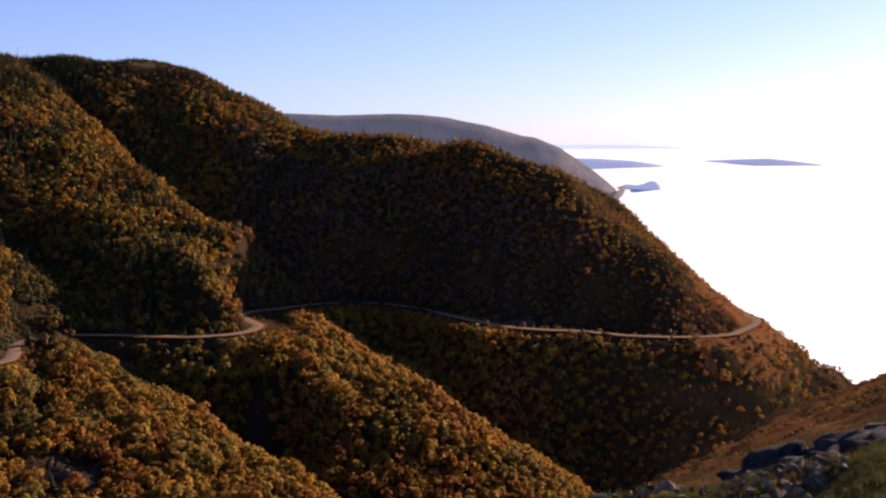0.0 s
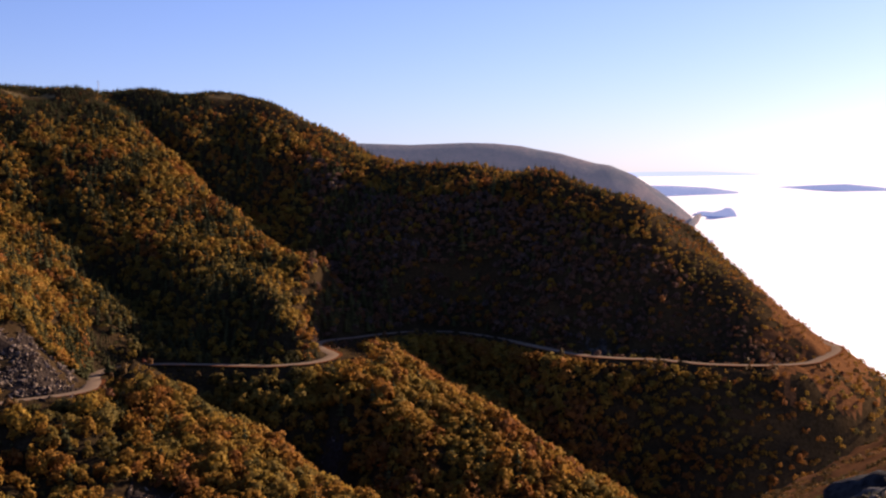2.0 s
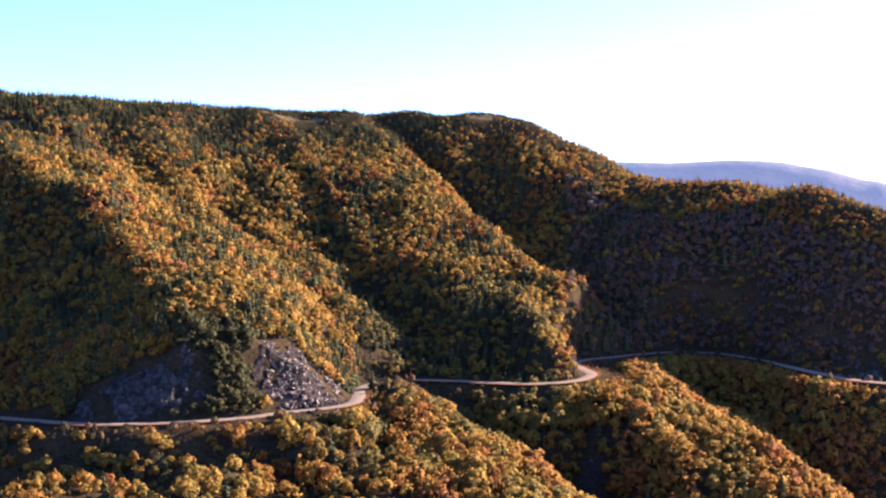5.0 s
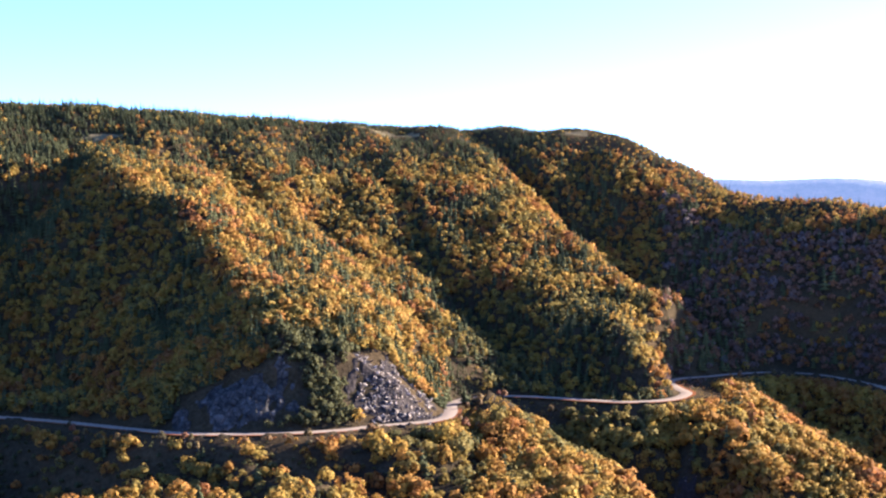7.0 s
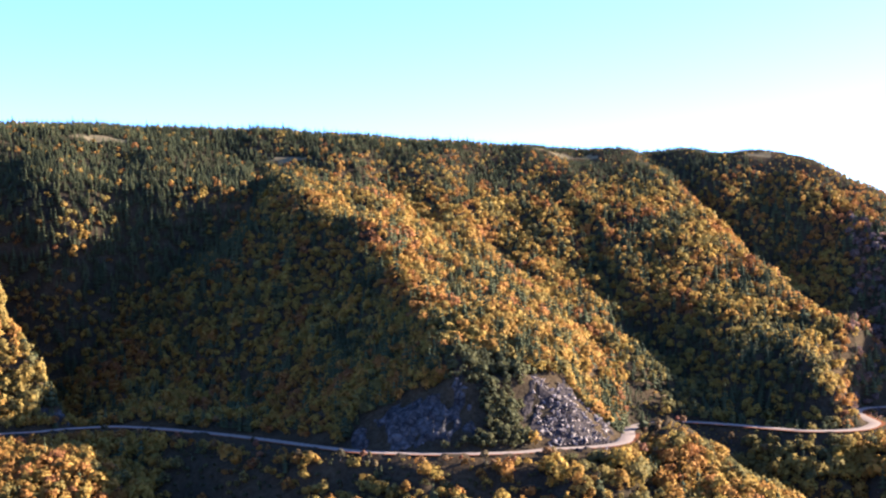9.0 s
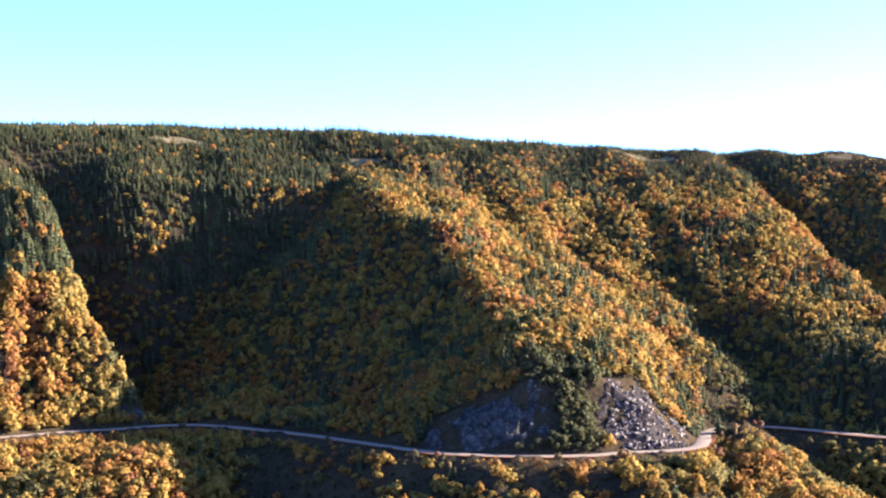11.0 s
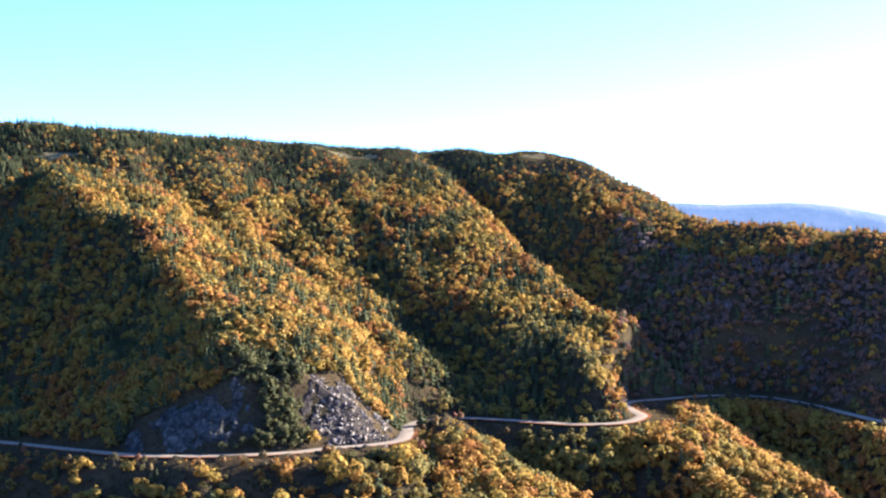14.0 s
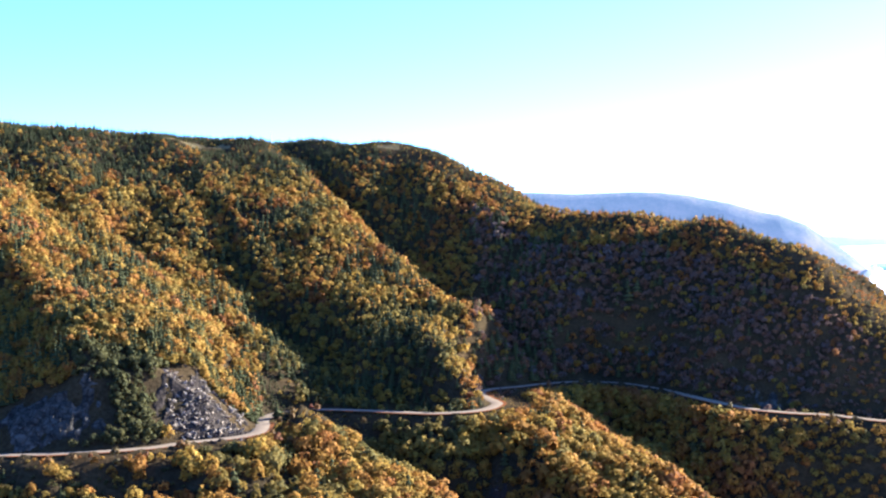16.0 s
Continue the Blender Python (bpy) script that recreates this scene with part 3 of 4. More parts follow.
# spruces stand in patches and in streaks that run down the slopes
down, over = td, np.radians(tl) * 1000
patch = waves(over + 0.25 * down, down * 0.4, 55, 31) * 0.6 + waves(over + 0.2 * down, down * 0.6, 24, 33) * 0.45
thick = np.clip((patch - 0.12) / 0.2, 0, 1) * np.where(td > np.interp(tl, FOOT_A, FOOT_D), 1.0, 0.0)
on_head = np.clip((6 - tl) / 2, 0, 1) * (tz < 270)
spruce = rs.uniform(size=tx.size) < np.clip((0.13 + 0.5 * thick) * (1 - 0.75 * on_head) * np.clip((tl + 6) / 3, 0, 1) + 0.45 * high + 0.6 * np.clip((tz - 385) / 15, 0, 1) + (0.66 + 0.3 * waves(over, down, 70, 57)) * np.clip((tl - 33) / 4, 0, 1) * np.clip((tz - 240) / 30, 0, 1), 0, 0.9)
size_up = np.where(spruce, 1.32, 1.0)
tint = np.clip(0.49 + 0.10 * rs.normal(size=tx.size) + 0.16 * waves(tx, ty, 110, 37) + 0.17 * waves(over, down * 0.6, 26, 39), 0, 1)
# redder leaves towards the coast
tint = np.clip(tint + 0.08 * np.clip((15 - tl) / 6, 0, 1), 0, 0.82)
back = np.interp(tl, (-12.9, -10.1, -7.7, -5.2, -2.8, -0.5, 1.5, 3.5, 5.4, 7.4, 9.3, 11.2), (137, 182, 219, 261, 279, 294, 303, 301, 299, 318, 355, 383))
on_slope = (tl < 9) & (td > np.interp(tl, FOOT_A, FOOT_D))
# haze painted as grey tint on the headland's shaded slopes, spruces along its back
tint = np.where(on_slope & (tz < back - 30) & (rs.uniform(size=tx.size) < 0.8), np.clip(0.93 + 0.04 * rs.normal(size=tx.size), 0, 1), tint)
spruce |= on_slope & (tl < 5) & (tl > -7.5) & (tz > back - 9) & (rs.uniform(size=tx.size) < 0.45)
# greener, shade-tinted growth low on the middle spur and in the ravine under the road
size_up = np.where((tl > 6.7) & (tl < 8.8) & (td > 985) & (td < 1105), 0.35, size_up)
size_up = np.where((tl > 16.6) & (tl < 18.3) & (td > 940) & (td < 1010), 0.45, size_up)
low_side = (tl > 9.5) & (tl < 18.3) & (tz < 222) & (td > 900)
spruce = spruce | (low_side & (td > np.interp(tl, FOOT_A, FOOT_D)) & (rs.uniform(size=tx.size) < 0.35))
# the lower tint also darkens these leaves for the flank's shade
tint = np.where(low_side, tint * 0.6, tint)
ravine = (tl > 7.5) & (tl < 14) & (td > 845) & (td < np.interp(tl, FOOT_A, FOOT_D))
# the ravine's shade goes into the leaf tint as well
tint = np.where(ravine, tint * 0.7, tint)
# dark green bushes on the mound, tint dropped further for the shade there
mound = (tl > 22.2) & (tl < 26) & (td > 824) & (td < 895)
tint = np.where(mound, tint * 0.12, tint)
spruce &= ~mound & ~((td < np.interp(tl, FOOT_A, FOOT_D)) & (rs.uniform(size=tx.size) < 0.8))
spruce &= ~((tl > 42.8) & (tz < 262) & (td < 1080))
spots = np.stack([tx, ty, tz], -1)
size = rs.uniform(0.84, 1.22, tx.size) * np.where(rs.uniform(size=tx.size) < 0.12, 1.3, 1.0) * np.clip(tg / 24, 0.24, 1.0) * (1 - 0.3 * high) * size_up * np.where(td < np.interp(tl, FOOT_A, FOOT_D), 1.3, 1.0) * np.interp(tl, (-9, -1), (0.55, 1.0)) * np.where(mound, 0.7, 1.0)
# wind keeps the trees short on the plateau and along the headland's back
size = size * (1 - np.clip((tz - 366) / 26, 0, 1) * np.interp(tl, (20, 27), (0.4, -0.05))) * np.where((tl < 13) & (tz > back - 18), 0.65, 1.0)
# below the road the growth stays low where it would stand in the road's view, but for the wooded bend
road_near = np.interp(tl, FOOT_A, FOOT_D) + 8
room = EYE + (road_level(tl) - 1.5 - EYE) * td / road_near - tz
tall = np.where(spruce, 10.5, 7.2) * size
front = (td < road_near) & (td > road_near - 150) & ~((tl > 13.5) & (tl < 16.7)) & ~((tl > -11.8) & (tl < -3.5))
size = np.where(front & (tall > room), np.maximum(size * np.clip(room / tall, 0.0, 1.0), 0.16), size)
# under the road the trees stand in clumps; low olive growth between, darkened for the hollows' shade
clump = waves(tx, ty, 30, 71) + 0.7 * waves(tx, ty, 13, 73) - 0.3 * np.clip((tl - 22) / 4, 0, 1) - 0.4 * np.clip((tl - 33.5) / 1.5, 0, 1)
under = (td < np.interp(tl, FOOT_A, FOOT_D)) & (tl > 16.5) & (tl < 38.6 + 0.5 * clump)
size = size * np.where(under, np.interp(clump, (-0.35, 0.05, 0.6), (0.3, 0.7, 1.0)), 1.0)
# hollow shade put into the leaves: tint falls where clump is low
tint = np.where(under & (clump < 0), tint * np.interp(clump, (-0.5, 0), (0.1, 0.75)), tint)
# the trees on the outside of the near bend leave the far slope and its road in view
lid = EYE + td * np.tan(np.radians(np.interp(tl, (13.8, 14.4, 15.0, 15.6, 16.2, 16.6, 17.0, 17.3), (-8.75, -8.4, -8.25, -7.95, -7.6, -7.65, -7.95, -8.3)))) - tz
knoll = (tl > 13.4) & (tl < 17.3) & (td < np.interp(tl, FOOT_A, FOOT_D))
size = np.where(knoll & (7.2 * size > lid), np.maximum(lid / 7.2, 0.25), size)
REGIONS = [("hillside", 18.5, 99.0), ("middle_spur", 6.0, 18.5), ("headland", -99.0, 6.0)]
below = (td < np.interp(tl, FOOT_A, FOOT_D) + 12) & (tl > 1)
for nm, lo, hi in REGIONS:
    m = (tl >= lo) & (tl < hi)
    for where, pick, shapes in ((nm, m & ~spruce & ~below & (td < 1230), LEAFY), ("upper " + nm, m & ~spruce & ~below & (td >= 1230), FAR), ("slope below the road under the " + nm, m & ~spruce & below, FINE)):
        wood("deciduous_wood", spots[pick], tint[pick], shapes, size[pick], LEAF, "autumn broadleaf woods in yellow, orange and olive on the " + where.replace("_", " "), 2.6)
    pick = np.where(m & spruce)[0]
    # where spruces close ranks, younger ones fill the gaps
    close = pick[((tl[pick] > 31) & (tz[pick] > 200)) | (tz[pick] > 372) | ((td[pick] < 1000) & (tl[pick] > 17))]
    beside = spots[close] + np.stack([rs.uniform(2.0, 3.6, close.size), rs.uniform(-3.4, 3.4, close.size), 0 * close], -1)
    beside[:, 2] = lie(beside[:, 0], beside[:, 1])
    grown = np.concatenate([spots[pick], beside])
    wood("spruce_wood", grown, np.concatenate([tint[pick], tint[close]]), CONES, np.concatenate([size[pick], 0.8 * size[close]]), NEEDLE, "dark green spruces standing among the broadleaf trees of the " + nm.replace("_", " "), 0.0)


# ---- rocks ----
def part(name, me, parent, label="", m=None):
    """A mesh as a part of a thing."""
    ob = new(name, me)
    ob.parent = parent
    if m is not None:
        ob.matrix_basis = m
    return tagged(ob, label)


def boulder_mesh(name, seed, mat):
    """A broken, angular stone about one metre across."""
    r = random.Random(seed)
    bm = bmesh.new()
    flat = r.uniform(0.5, 0.9)
    for k in range(16):
        v = Vector((r.gauss(0, 1), r.gauss(0, 1), r.gauss(0, 1))).normalized() * r.uniform(0.4, 0.56)
        bm.verts.new((v.x * r.uniform(0.9, 1.3), v.y, v.z * flat))
    got = bmesh.ops.convex_hull(bm, input=bm.verts)
    bmesh.ops.delete(bm, geom=[g for g in got["geom_interior"] if isinstance(g, bmesh.types.BMVert)], context="VERTS")
    bmesh.ops.bevel(bm, geom=bm.edges[:], offset=0.03, segments=1, affect="EDGES")
    me = bpy.data.meshes.new(name)
    bm.to_mesh(me)
    bm.free()
    me.materials.append(mat)
    return me


def stone_material(name, dark, light, size):
    m, nt, b = material(name, 0.9)
    b.inputs["Specular IOR Level"].default_value = 0.04
    oi = nt.nodes.new("ShaderNodeObjectInfo")
    n = noise_tex(nt, size, 7, 0.7)
    c = ramp(nt, n, [(0.3, dark), (0.7, light)])
    c = mix(nt, 1.0, c, ramp(nt, oi.outputs["Random"], [(0.0, (0.25, 0.25, 0.26)), (0.6, (0.8, 0.78, 0.76)), (1.0, (1.5, 1.47, 1.42))]), "MULTIPLY")
    nt.links.new(c, b.inputs["Base Color"])
    bump(nt, b, n, 0.7, 0.12)
    return m


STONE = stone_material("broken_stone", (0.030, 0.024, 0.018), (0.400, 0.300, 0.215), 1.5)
# darker copy of the broken stone, for the cutting and other rock in shade
SHADE_STONE = stone_material("shade_stone", (0.024, 0.021, 0.018), (0.112, 0.092, 0.074), 1.5)
def round_boulder(name, seed, mat):
    """A weathered stone with rounded shoulders and cracks, about one metre across."""
    bm = bmesh.new()
    bmesh.ops.create_icosphere(bm, subdivisions=3, radius=0.5)
    off = Vector((seed * 3.1, seed * 1.7, seed * 0.9))
    for v in bm.verts:
        n = v.co.normalized()
        cell = noise.voronoi(n * 1.6 + off)[0]
        v.co = n * (0.40 + 0.16 * noise.noise(n * 1.3 + off) + 0.22 * min(cell[1] - cell[0], 0.5) + 0.04 * noise.noise(n * 6 + off))
        v.co.x *= 1.25
    me = bpy.data.meshes.new(name)
    bm.to_mesh(me)
    bm.free()
    me.polygons.foreach_set("use_smooth", [True] * len(me.polygons))
    me.materials.append(mat)
    return me


STONES = [boulder_mesh("boulder", 50 + k, STONE) for k in range(8)]
SHADE_STONES = [boulder_mesh("boulder", 70 + k, SHADE_STONE) for k in range(8)]


def rock_patch(name, place, lift, label, stones=0, big=1.6, mat=None, seed=1, whole=1.1):
    """Bare rock that breaks through the slope, in uneven ledges, with loose blocks on it."""
    a0, d0, w, h = place
    r = np.random.RandomState(seed)
    p, q = np.meshgrid(np.linspace(-1, 1, 64), np.linspace(-1, 1, 40), indexing="ij")
    left, d = a0 + w * p, d0 + h * q
    x, y = -d * np.sin(np.radians(left)), d * np.cos(np.radians(left))
    edge = np.clip(whole - np.hypot(p, q) * 1.3 + 0.5 * waves(x, y, w * d0 / 80, seed) + 0.35 * waves(x, y, w * d0 / 220, seed + 1), 0, 0.5) * 2
    step_ = w * d0 / 90
    ledge = np.floor(2.2 * np.abs(waves(x + 0.6 * y, y, step_ * 2.4, seed + 2))) / 2.0 + 0.6 * np.abs(waves(x, y - 0.5 * x, step_, seed + 3)) + 0.15 * r.uniform(-1, 1, x.shape)
    z = height(x, y) - 1.2 + edge * (1.2 + lift * (0.25 + 0.6 * ledge))
    far = road_gap(x, y)
    z = np.where(far < 5.2, z - 3, z)
    body = new(name, mesh_from(name, np.stack([x, y, z], -1).reshape(-1, 3), sheet(*x.shape)[:, ::-1], mat or ROCK_FACE))
    tagged(body, label, "rock")
    rr_ = random.Random(seed)
    for k in range(stones):
        i, j = rr_.randrange(8, 56), rr_.randrange(3, 37)
        if edge[i, j] < 0.25 or far[i, j] < 6:
            continue
        s = big * rr_.uniform(0.35, 1.0) ** 1.5
        part("boulder", (STONES if mat else SHADE_STONES)[k % 8], body, "", Matrix.LocRotScale((x[i, j], y[i, j], z[i, j] + 0.15 * s), Euler((rr_.uniform(-0.9, 0.9), rr_.uniform(-0.9, 0.9), rr_.uniform(0, 6))), (s * rr_.uniform(0.9, 2.3), s * 0.8, s * rr_.uniform(0.6, 1.2))))
    return body


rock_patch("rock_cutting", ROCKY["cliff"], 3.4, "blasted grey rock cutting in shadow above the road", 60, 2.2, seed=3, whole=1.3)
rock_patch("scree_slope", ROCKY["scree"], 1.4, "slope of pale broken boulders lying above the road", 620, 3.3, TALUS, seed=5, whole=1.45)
rock_patch("rock_crag", ROCKY["crag"], 1.1, "small grey crag beside the road bend", 26, 2.0, seed=7)
rock_patch("rock_scar", ROCKY["scar"], 1.0, "pale bare rock scar above the shaded road", 30, 2.0, seed=9)
rock_patch("rock_ledge", ROCKY["ledge"], 1.0, "low grey rock ledge on the uphill road edge", 22, 1.6, seed=11)
rock_patch("scree_gully", ROCKY["gully"], 1.0, "stony gully with loose grey scree below the road", 90, 1.8, TALUS, seed=13)

rock_patch("scree_pit", ROCKY["pit"], 0.7, "bare dark talus in a shaded hollow below the road bend", 40, 1.2, TALUS, seed=15)
rock_patch("scree_hollow", ROCKY["hollow"], 0.7, "bare dark talus between trees under the road", 40, 1.2, TALUS, seed=17)

# ---- along the road ----
def ribbon(name, line, offset, half, lift, mat, start, stop):
    run = line[start:stop]
    sd = side[start:stop]
    a, b = run + sd * (offset - half), run + sd * (offset + half)
    v = np.stack([a, b], 1) + (0, 0, lift)
    return mesh_from(name, v.reshape(-1, 3), sheet(len(run), 2), mat, True)


n_road = len(ROAD)
part("verge", ribbon("verge", ROAD, -6.0, 1.4, 0.03, VERGE, 0, n_road), road_ob, "reddish brown weedy verge")
part("shoulder", ribbon("shoulder", ROAD, 5.3, 0.75, -0.02, GRAVEL, 0, n_road), road_ob, "dusty gravel shoulder")


# ---- single trees by the road ----
def tree_leaf_material():
    m, nt, b = material("roadside_leaves", 0.75)
    oi = nt.nodes.new("ShaderNodeObjectInfo")
    isl = nt.nodes.new("ShaderNodeNewGeometry")
    c = ramp(nt, oi.outputs["Random"], [(0.0, (0.0708, 0.0536, 0.0193)), (0.35, (0.172, 0.107, 0.0279)), (0.7, (0.187, 0.0901, 0.0257)), (1.0, (0.172, 0.0601, 0.0257))])
    c = mix(nt, 1.0, c, ramp(nt, isl.outputs["Random Per Island"], [(0.0, (0.6, 0.6, 0.6)), (1.0, (1.25, 1.2, 1.1))]), "MULTIPLY")
    nt.links.new(c, b.inputs["Base Color"])
    tr = nt.nodes.new("ShaderNodeBsdfTranslucent")
    nt.links.new(c, tr.inputs[0])
    mx = nt.nodes.new("ShaderNodeMixShader")
    mx.inputs[0].default_value = 0.35
    nt.links.new(b.outputs[0], mx.inputs[1])
    nt.links.new(tr.outputs[0], mx.inputs[2])
    nt.links.new(mx.outputs[0], nt.nodes["Material Output"].inputs[0])
    return m


ROADSIDE = tree_leaf_material()


def trunk_mesh(seed, tall):
    """A tapered, slightly bent trunk with a few rising limbs."""
    r = random.Random(seed)
    verts, faces = [], []

    def limb(a, b, ra, rb):
        base = len(verts)
        axis = (b - a).normalized()
        u = axis.orthogonal().normalized()
        w = axis.cross(u)
        for p, rad in ((a, ra), ((a + b) / 2 + u * 0.08, (ra + rb) / 2), (b, rb)):
            for k in range(6):
                t = k * math.pi / 3
                verts.append(tuple(p + (u * math.cos(t) + w * math.sin(t)) * rad))
        for s in range(2):
            for k in range(6):
                n = (k + 1) % 6
                faces.append((base + s * 6 + k, base + s * 6 + n, base + s * 6 + 6 + n, base + s * 6 + 6 + k))

    limb(Vector((0, 0, -0.6)), Vector((r.uniform(-0.2, 0.2), r.uniform(-0.2, 0.2), tall * 0.8)), 0.2, 0.05)
    for k in range(5):
        h, t = tall * r.uniform(0.3, 0.6), r.uniform(0, 6.28)
        limb(Vector((0, 0, h)), Vector((math.cos(t) * tall * 0.2, math.sin(t) * tall * 0.2, h + tall * 0.25)), 0.08, 0.02)
    return mesh_from("trunk", verts, faces, BARK, True)


def broadleaf_tree(seed, tall, wide):
    """A tree with its trunk and a loose crown of leaf sprays."""
    r = np.random.RandomState(seed)
    base = new("birch_tree")
    part("trunk", trunk_mesh(seed, tall), base, "thin grey trunk with rising limbs")
    v, n = crown_shape(r, 13, 20, wide * 1.25, tall * 0.42, 0.62)
    part("crown", leafy_mesh("crown", v + (0, 0, tall * 0.56), n, ROADSIDE), base)
    return tagged(base, "birch with yellow and orange autumn leaves beside the road", "tree", "trees along the road")


kinds = [broadleaf_tree(200 + k, 6.0 + 0.7 * k, 1.7 + 0.15 * (k % 3)) for k in range(6)]
rt = random.Random(17)
used = [False] * 6
for k in range(150):
    i = rt.randrange(8, n_road - 40)
    off = rt.uniform(11, 26) * (1 if rt.random() < 0.2 else -1)
    p = ROAD[i] + side[i] * off
    if abs(off) < 11 or float(road_gap(np.array([p[0]]), np.array([p[1]]))[0]) < 10.5:
        continue
    turn_, away = math.degrees(math.atan2(-p[0], p[1])), math.hypot(p[0], p[1])
    if (6.6 < turn_ < 9.0 and away < 1112) or (18.0 < turn_ < 31.0 and away > 828):
        continue
    z = float(height(np.array([p[0]]), np.array([p[1]]))[0])
    s = rt.uniform(0.75, 1.15) * (0.75 if off < 0 and abs(off) < 14 else 1.0)
    m = Matrix.LocRotScale((p[0], p[1], z), Euler((0, 0, rt.uniform(0, 6.28))), (s, s, s))
    j = k % 6
    if not used[j]:
        kinds[j].matrix_basis, used[j] = m, True
    else:
        c = copy_thing(kinds[j], m)
        c.scale = (s, s, s)

# ---- the mast on the plateau ----
def mast():
    left, d = 17.62, 1600
    x, y, _ = at(left, d)
    z = float(height(np.array([x]), np.array([y]))[0])
    base = new("radio_mast")
    base.matrix_basis = pose(x, y, z)

    def rod(name, a, b, rad):
        bm = bmesh.new()
        bmesh.ops.create_cone(bm, cap_ends=True, segments=8, radius1=rad, radius2=rad * 0.6, depth=(b - a).length)
        bmesh.ops.transform(bm, matrix=Matrix.Translation((a + b) / 2) @ (b - a).to_track_quat("Z", "Y").to_matrix().to_4x4(), verts=bm.verts)
        me = bpy.data.meshes.new(name)
        bm.to_mesh(me)
        bm.free()
        me.materials.append(STEEL)
        return part(name, me, base)

    rod("pole", Vector((0, 0, -1)), Vector((0, 0, 16)), 0.5)
    rod("crossarm", Vector((-1.3, 0, 12.5)), Vector((1.3, 0, 12.5)), 0.14)
    rod("crossarm", Vector((-0.8, 0, 14.2)), Vector((0.8, 0, 14.2)), 0.12)
    tagged(base, "thin grey steel mast standing among spruces on the plateau", "mast")


mast()

# ---- the lookout's foreground ----
def near_spots(r, n, a, b, d0, d1):
    left, d = r.uniform(a, b, n), d0 * (d1 / d0) ** r.uniform(0, 1, n)
    x, y = -d * np.sin(np.radians(left)), d * np.cos(np.radians(left))
    return np.stack([x, y, height(x, y)], -1), d


rn = np.random.RandomState(23)
HEATHER = leaf_material("heath_leaves", [(0.0, (0.0257, 0.0215, 0.00715)), (0.4, (0.122, 0.0686, 0.0157)), (0.75, (0.222, 0.103, 0.02)), (1.0, (0.236, 0.0801, 0.0186))], 0.3)
spots_, dd_ = near_spots(rn, 9000, -24, -6, 17, 120)
# the shrubs stand in bands, with open grass between
band = 0.6 * waves(spots_[:, 0] + 0.5 * spots_[:, 1], spots_[:, 1], 16, 61) + 0.5 * waves(spots_[:, 0], spots_[:, 1], 5, 63) > 0.25
spots_, dd_ = spots_[band], dd_[band]
n_shrub = len(spots_)
SHRUBS = [crown_shape(rn, 6, 7, 1.0, 0.34, 0.2) for k in range(5)]
wood("heath_shrubs", spots_, np.clip(0.25 + 0.2 * rn.normal(size=n_shrub) + 0.2 * waves(spots_[:, 0], spots_[:, 1], 9, 41), 0, 1), SHRUBS, rn.uniform(0.07, 0.16, n_shrub) * (dd_ / 60) ** 0.5, HEATHER, "low brown and olive heath shrubs on the seaward slope", 0.2)

r_g = np.random.RandomState(29)
GRASS = leaf_material("short_grass_blades", [(0.0, (0.0257, 0.0343, 0.00858)), (0.5, (0.0629, 0.0601, 0.0157)), (1.0, (0.136, 0.0887, 0.0257))], 0.3)
blade = []
for k in range(14):
    t, l, w = r_g.uniform(0, 6.28), r_g.uniform(0.5, 1.0), 0.035
    dx, dy = math.cos(t), math.sin(t)
    ox, oy = r_g.uniform(-0.4, 0.4, 2)
    blade.append([(ox - dy * w, oy + dx * w, -0.05), (ox + dy * w, oy - dx * w, -0.05), (ox + dx * 0.5 * l, oy + dy * 0.5 * l, l)])
spots_, dd_ = near_spots(r_g, 9000, -24, -3, 9.5, 27)
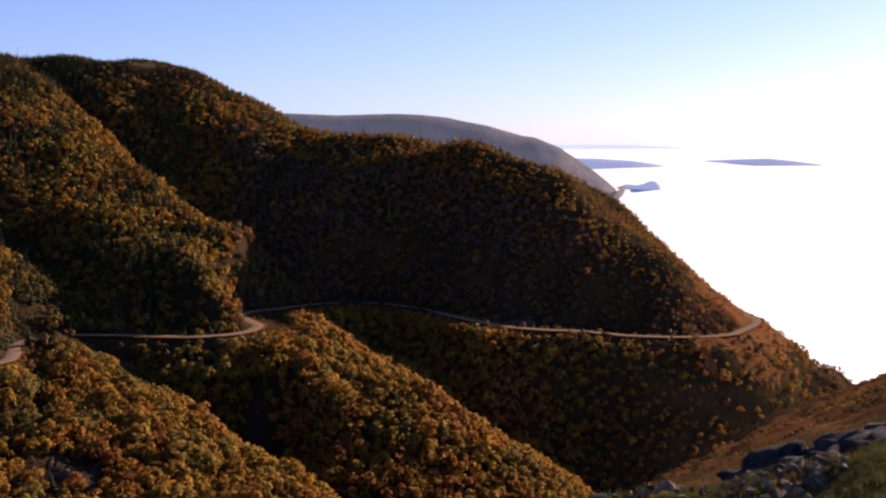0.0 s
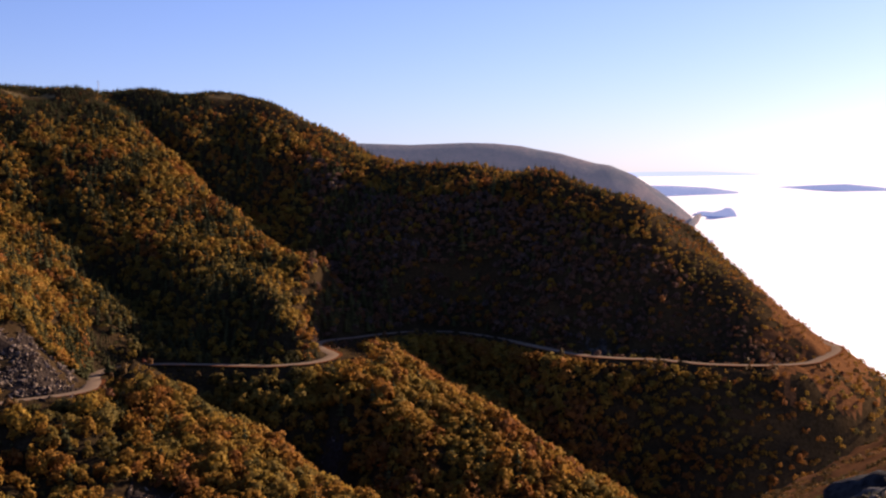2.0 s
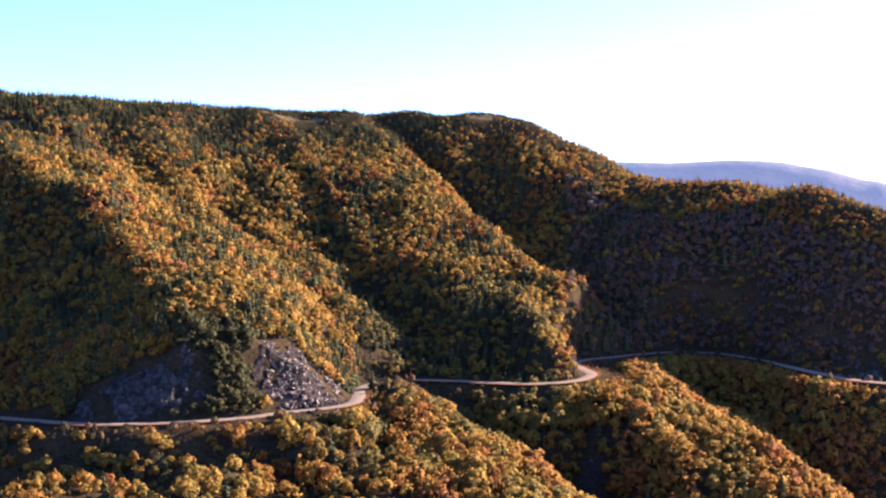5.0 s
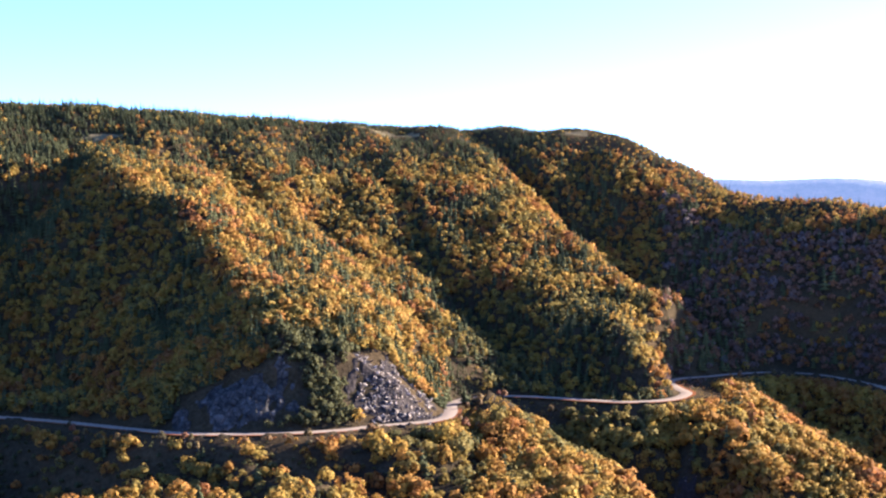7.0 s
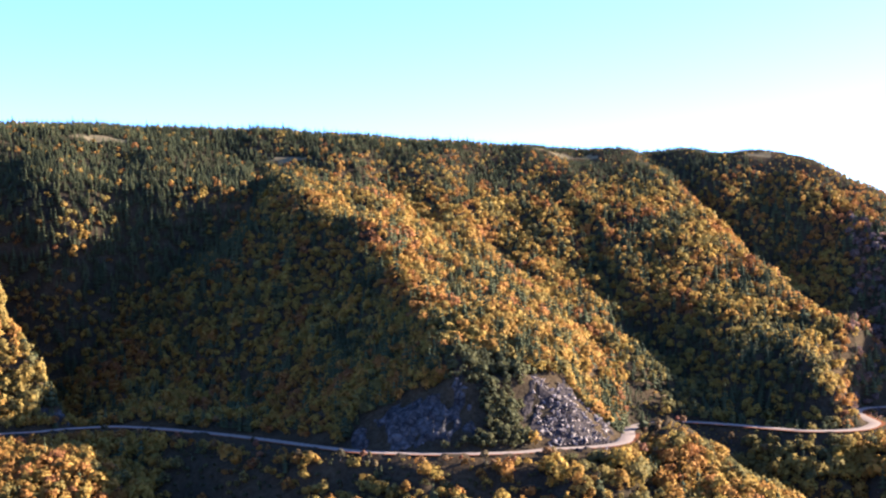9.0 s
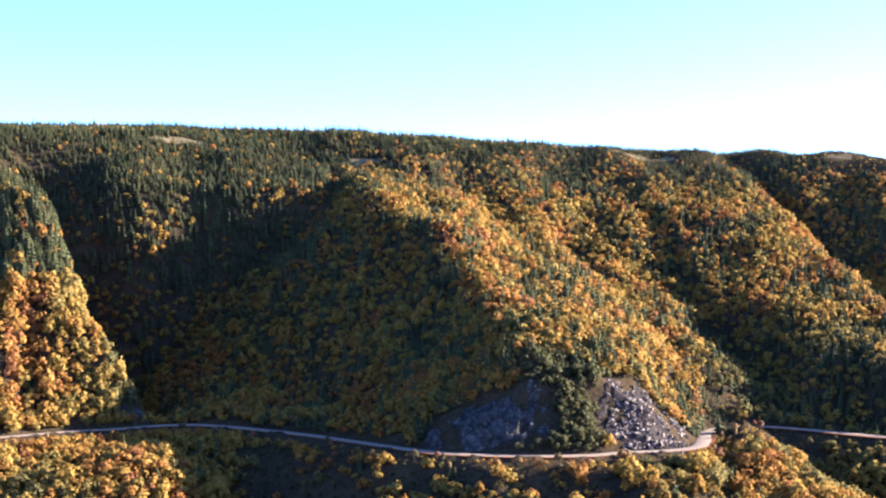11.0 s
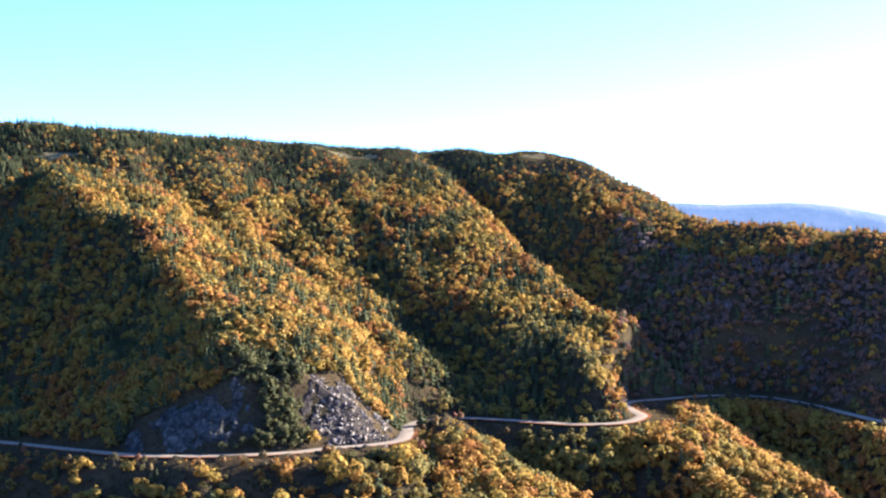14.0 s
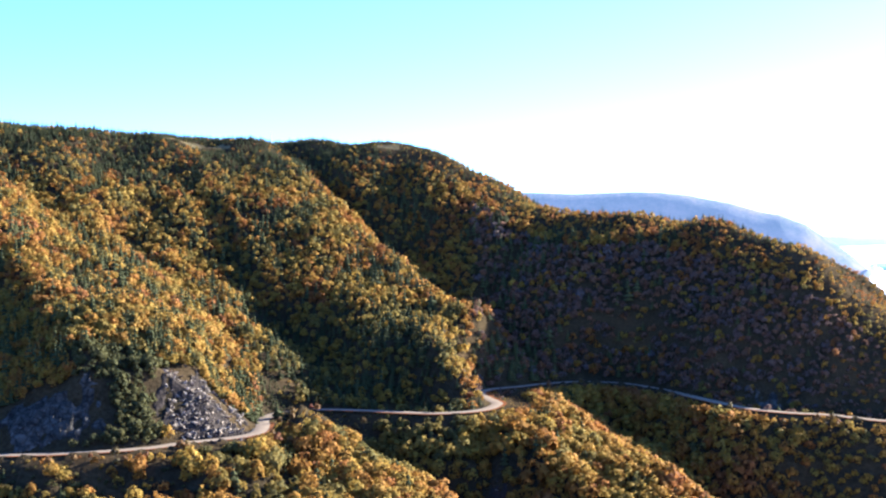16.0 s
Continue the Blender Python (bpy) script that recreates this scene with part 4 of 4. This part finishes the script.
wood("dry_grass", spots_, np.clip(0.45 + 0.4 * waves(spots_[:, 0], spots_[:, 1], 2.5, 43) + 0.15 * r_g.normal(size=9000), 0, 1), [(np.array(blade), np.tile((0.0, 0.0, 1.0), (14, 3, 1)))], r_g.uniform(0.04, 0.10, 9000), GRASS, "short dry yellow-green grass on the lookout ridge", 0.0)


WORN = stone_material("lichened_rock", (0.016, 0.016, 0.0175), (0.088, 0.085, 0.086), 9.0)
ROUND = [round_boulder("worn_boulder", k + 1, WORN) for k in range(8)]


def outcrop():
    """Weathered rocks that break through the grass in front of the lookout."""
    base = rock_patch("rock_outcrop", (-18.6, 18.2, 3.4, 2.6), 0.0, "dark weathered boulders breaking through grass at the lookout", mat=WORN, seed=31)
    rr_ = random.Random(37)
    # the large boulders: degrees to the right, distance, width
    big = [(15.2, 17.0, 0.46), (13.9, 16.3, 0.58), (14.5, 16.7, 0.5), (12.6, 16.0, 0.34), (17.2, 16.4, 0.52), (16.2, 16.7, 0.42), (13.1, 16.5, 0.4),
           (15.0, 15.9, 0.44), (16.6, 15.8, 0.36), (18.0, 16.9, 0.5), (14.0, 15.6, 0.36), (15.8, 15.4, 0.34), (19.2, 17.5, 0.55), (17.8, 15.6, 0.4)]
    small = [(rr_.uniform(12.0, 20.5), rr_.uniform(15.2, 17.8), rr_.choice((0.1, 0.14, 0.18, 0.24, 0.3))) for k in range(110)]
    for k, (right, d, s) in enumerate([(a, b, 1.3 * c) for a, b, c in big] + small):
        x, y, _ = at(-right, d)
        z = float(height(np.array([x]), np.array([y]))[0])
        part("boulder", ROUND[k % 8], base, "", Matrix.LocRotScale((x, y, z + 0.2 * s), Euler((rr_.uniform(-0.4, 0.4), rr_.uniform(-0.4, 0.4), rr_.uniform(0, 6))), (s * 1.25, s, s * rr_.uniform(0.65, 0.95))))
    for k in range(260):
        left, d = rr_.uniform(-17, -6), rr_.uniform(12.6, 14.4)
        x, y, _ = at(left, d)
        z = float(height(np.array([x]), np.array([y]))[0])
        s = rr_.uniform(0.05, 0.15) * (1.8 if rr_.random() < 0.08 else 1)
        part("stone", STONES[k % 8], base, "", Matrix.LocRotScale((x, y, z + 0.1 * s), Euler((rr_.uniform(-1, 1), rr_.uniform(-1, 1), rr_.uniform(0, 6))), (s, s, s * 0.7)))


outcrop()
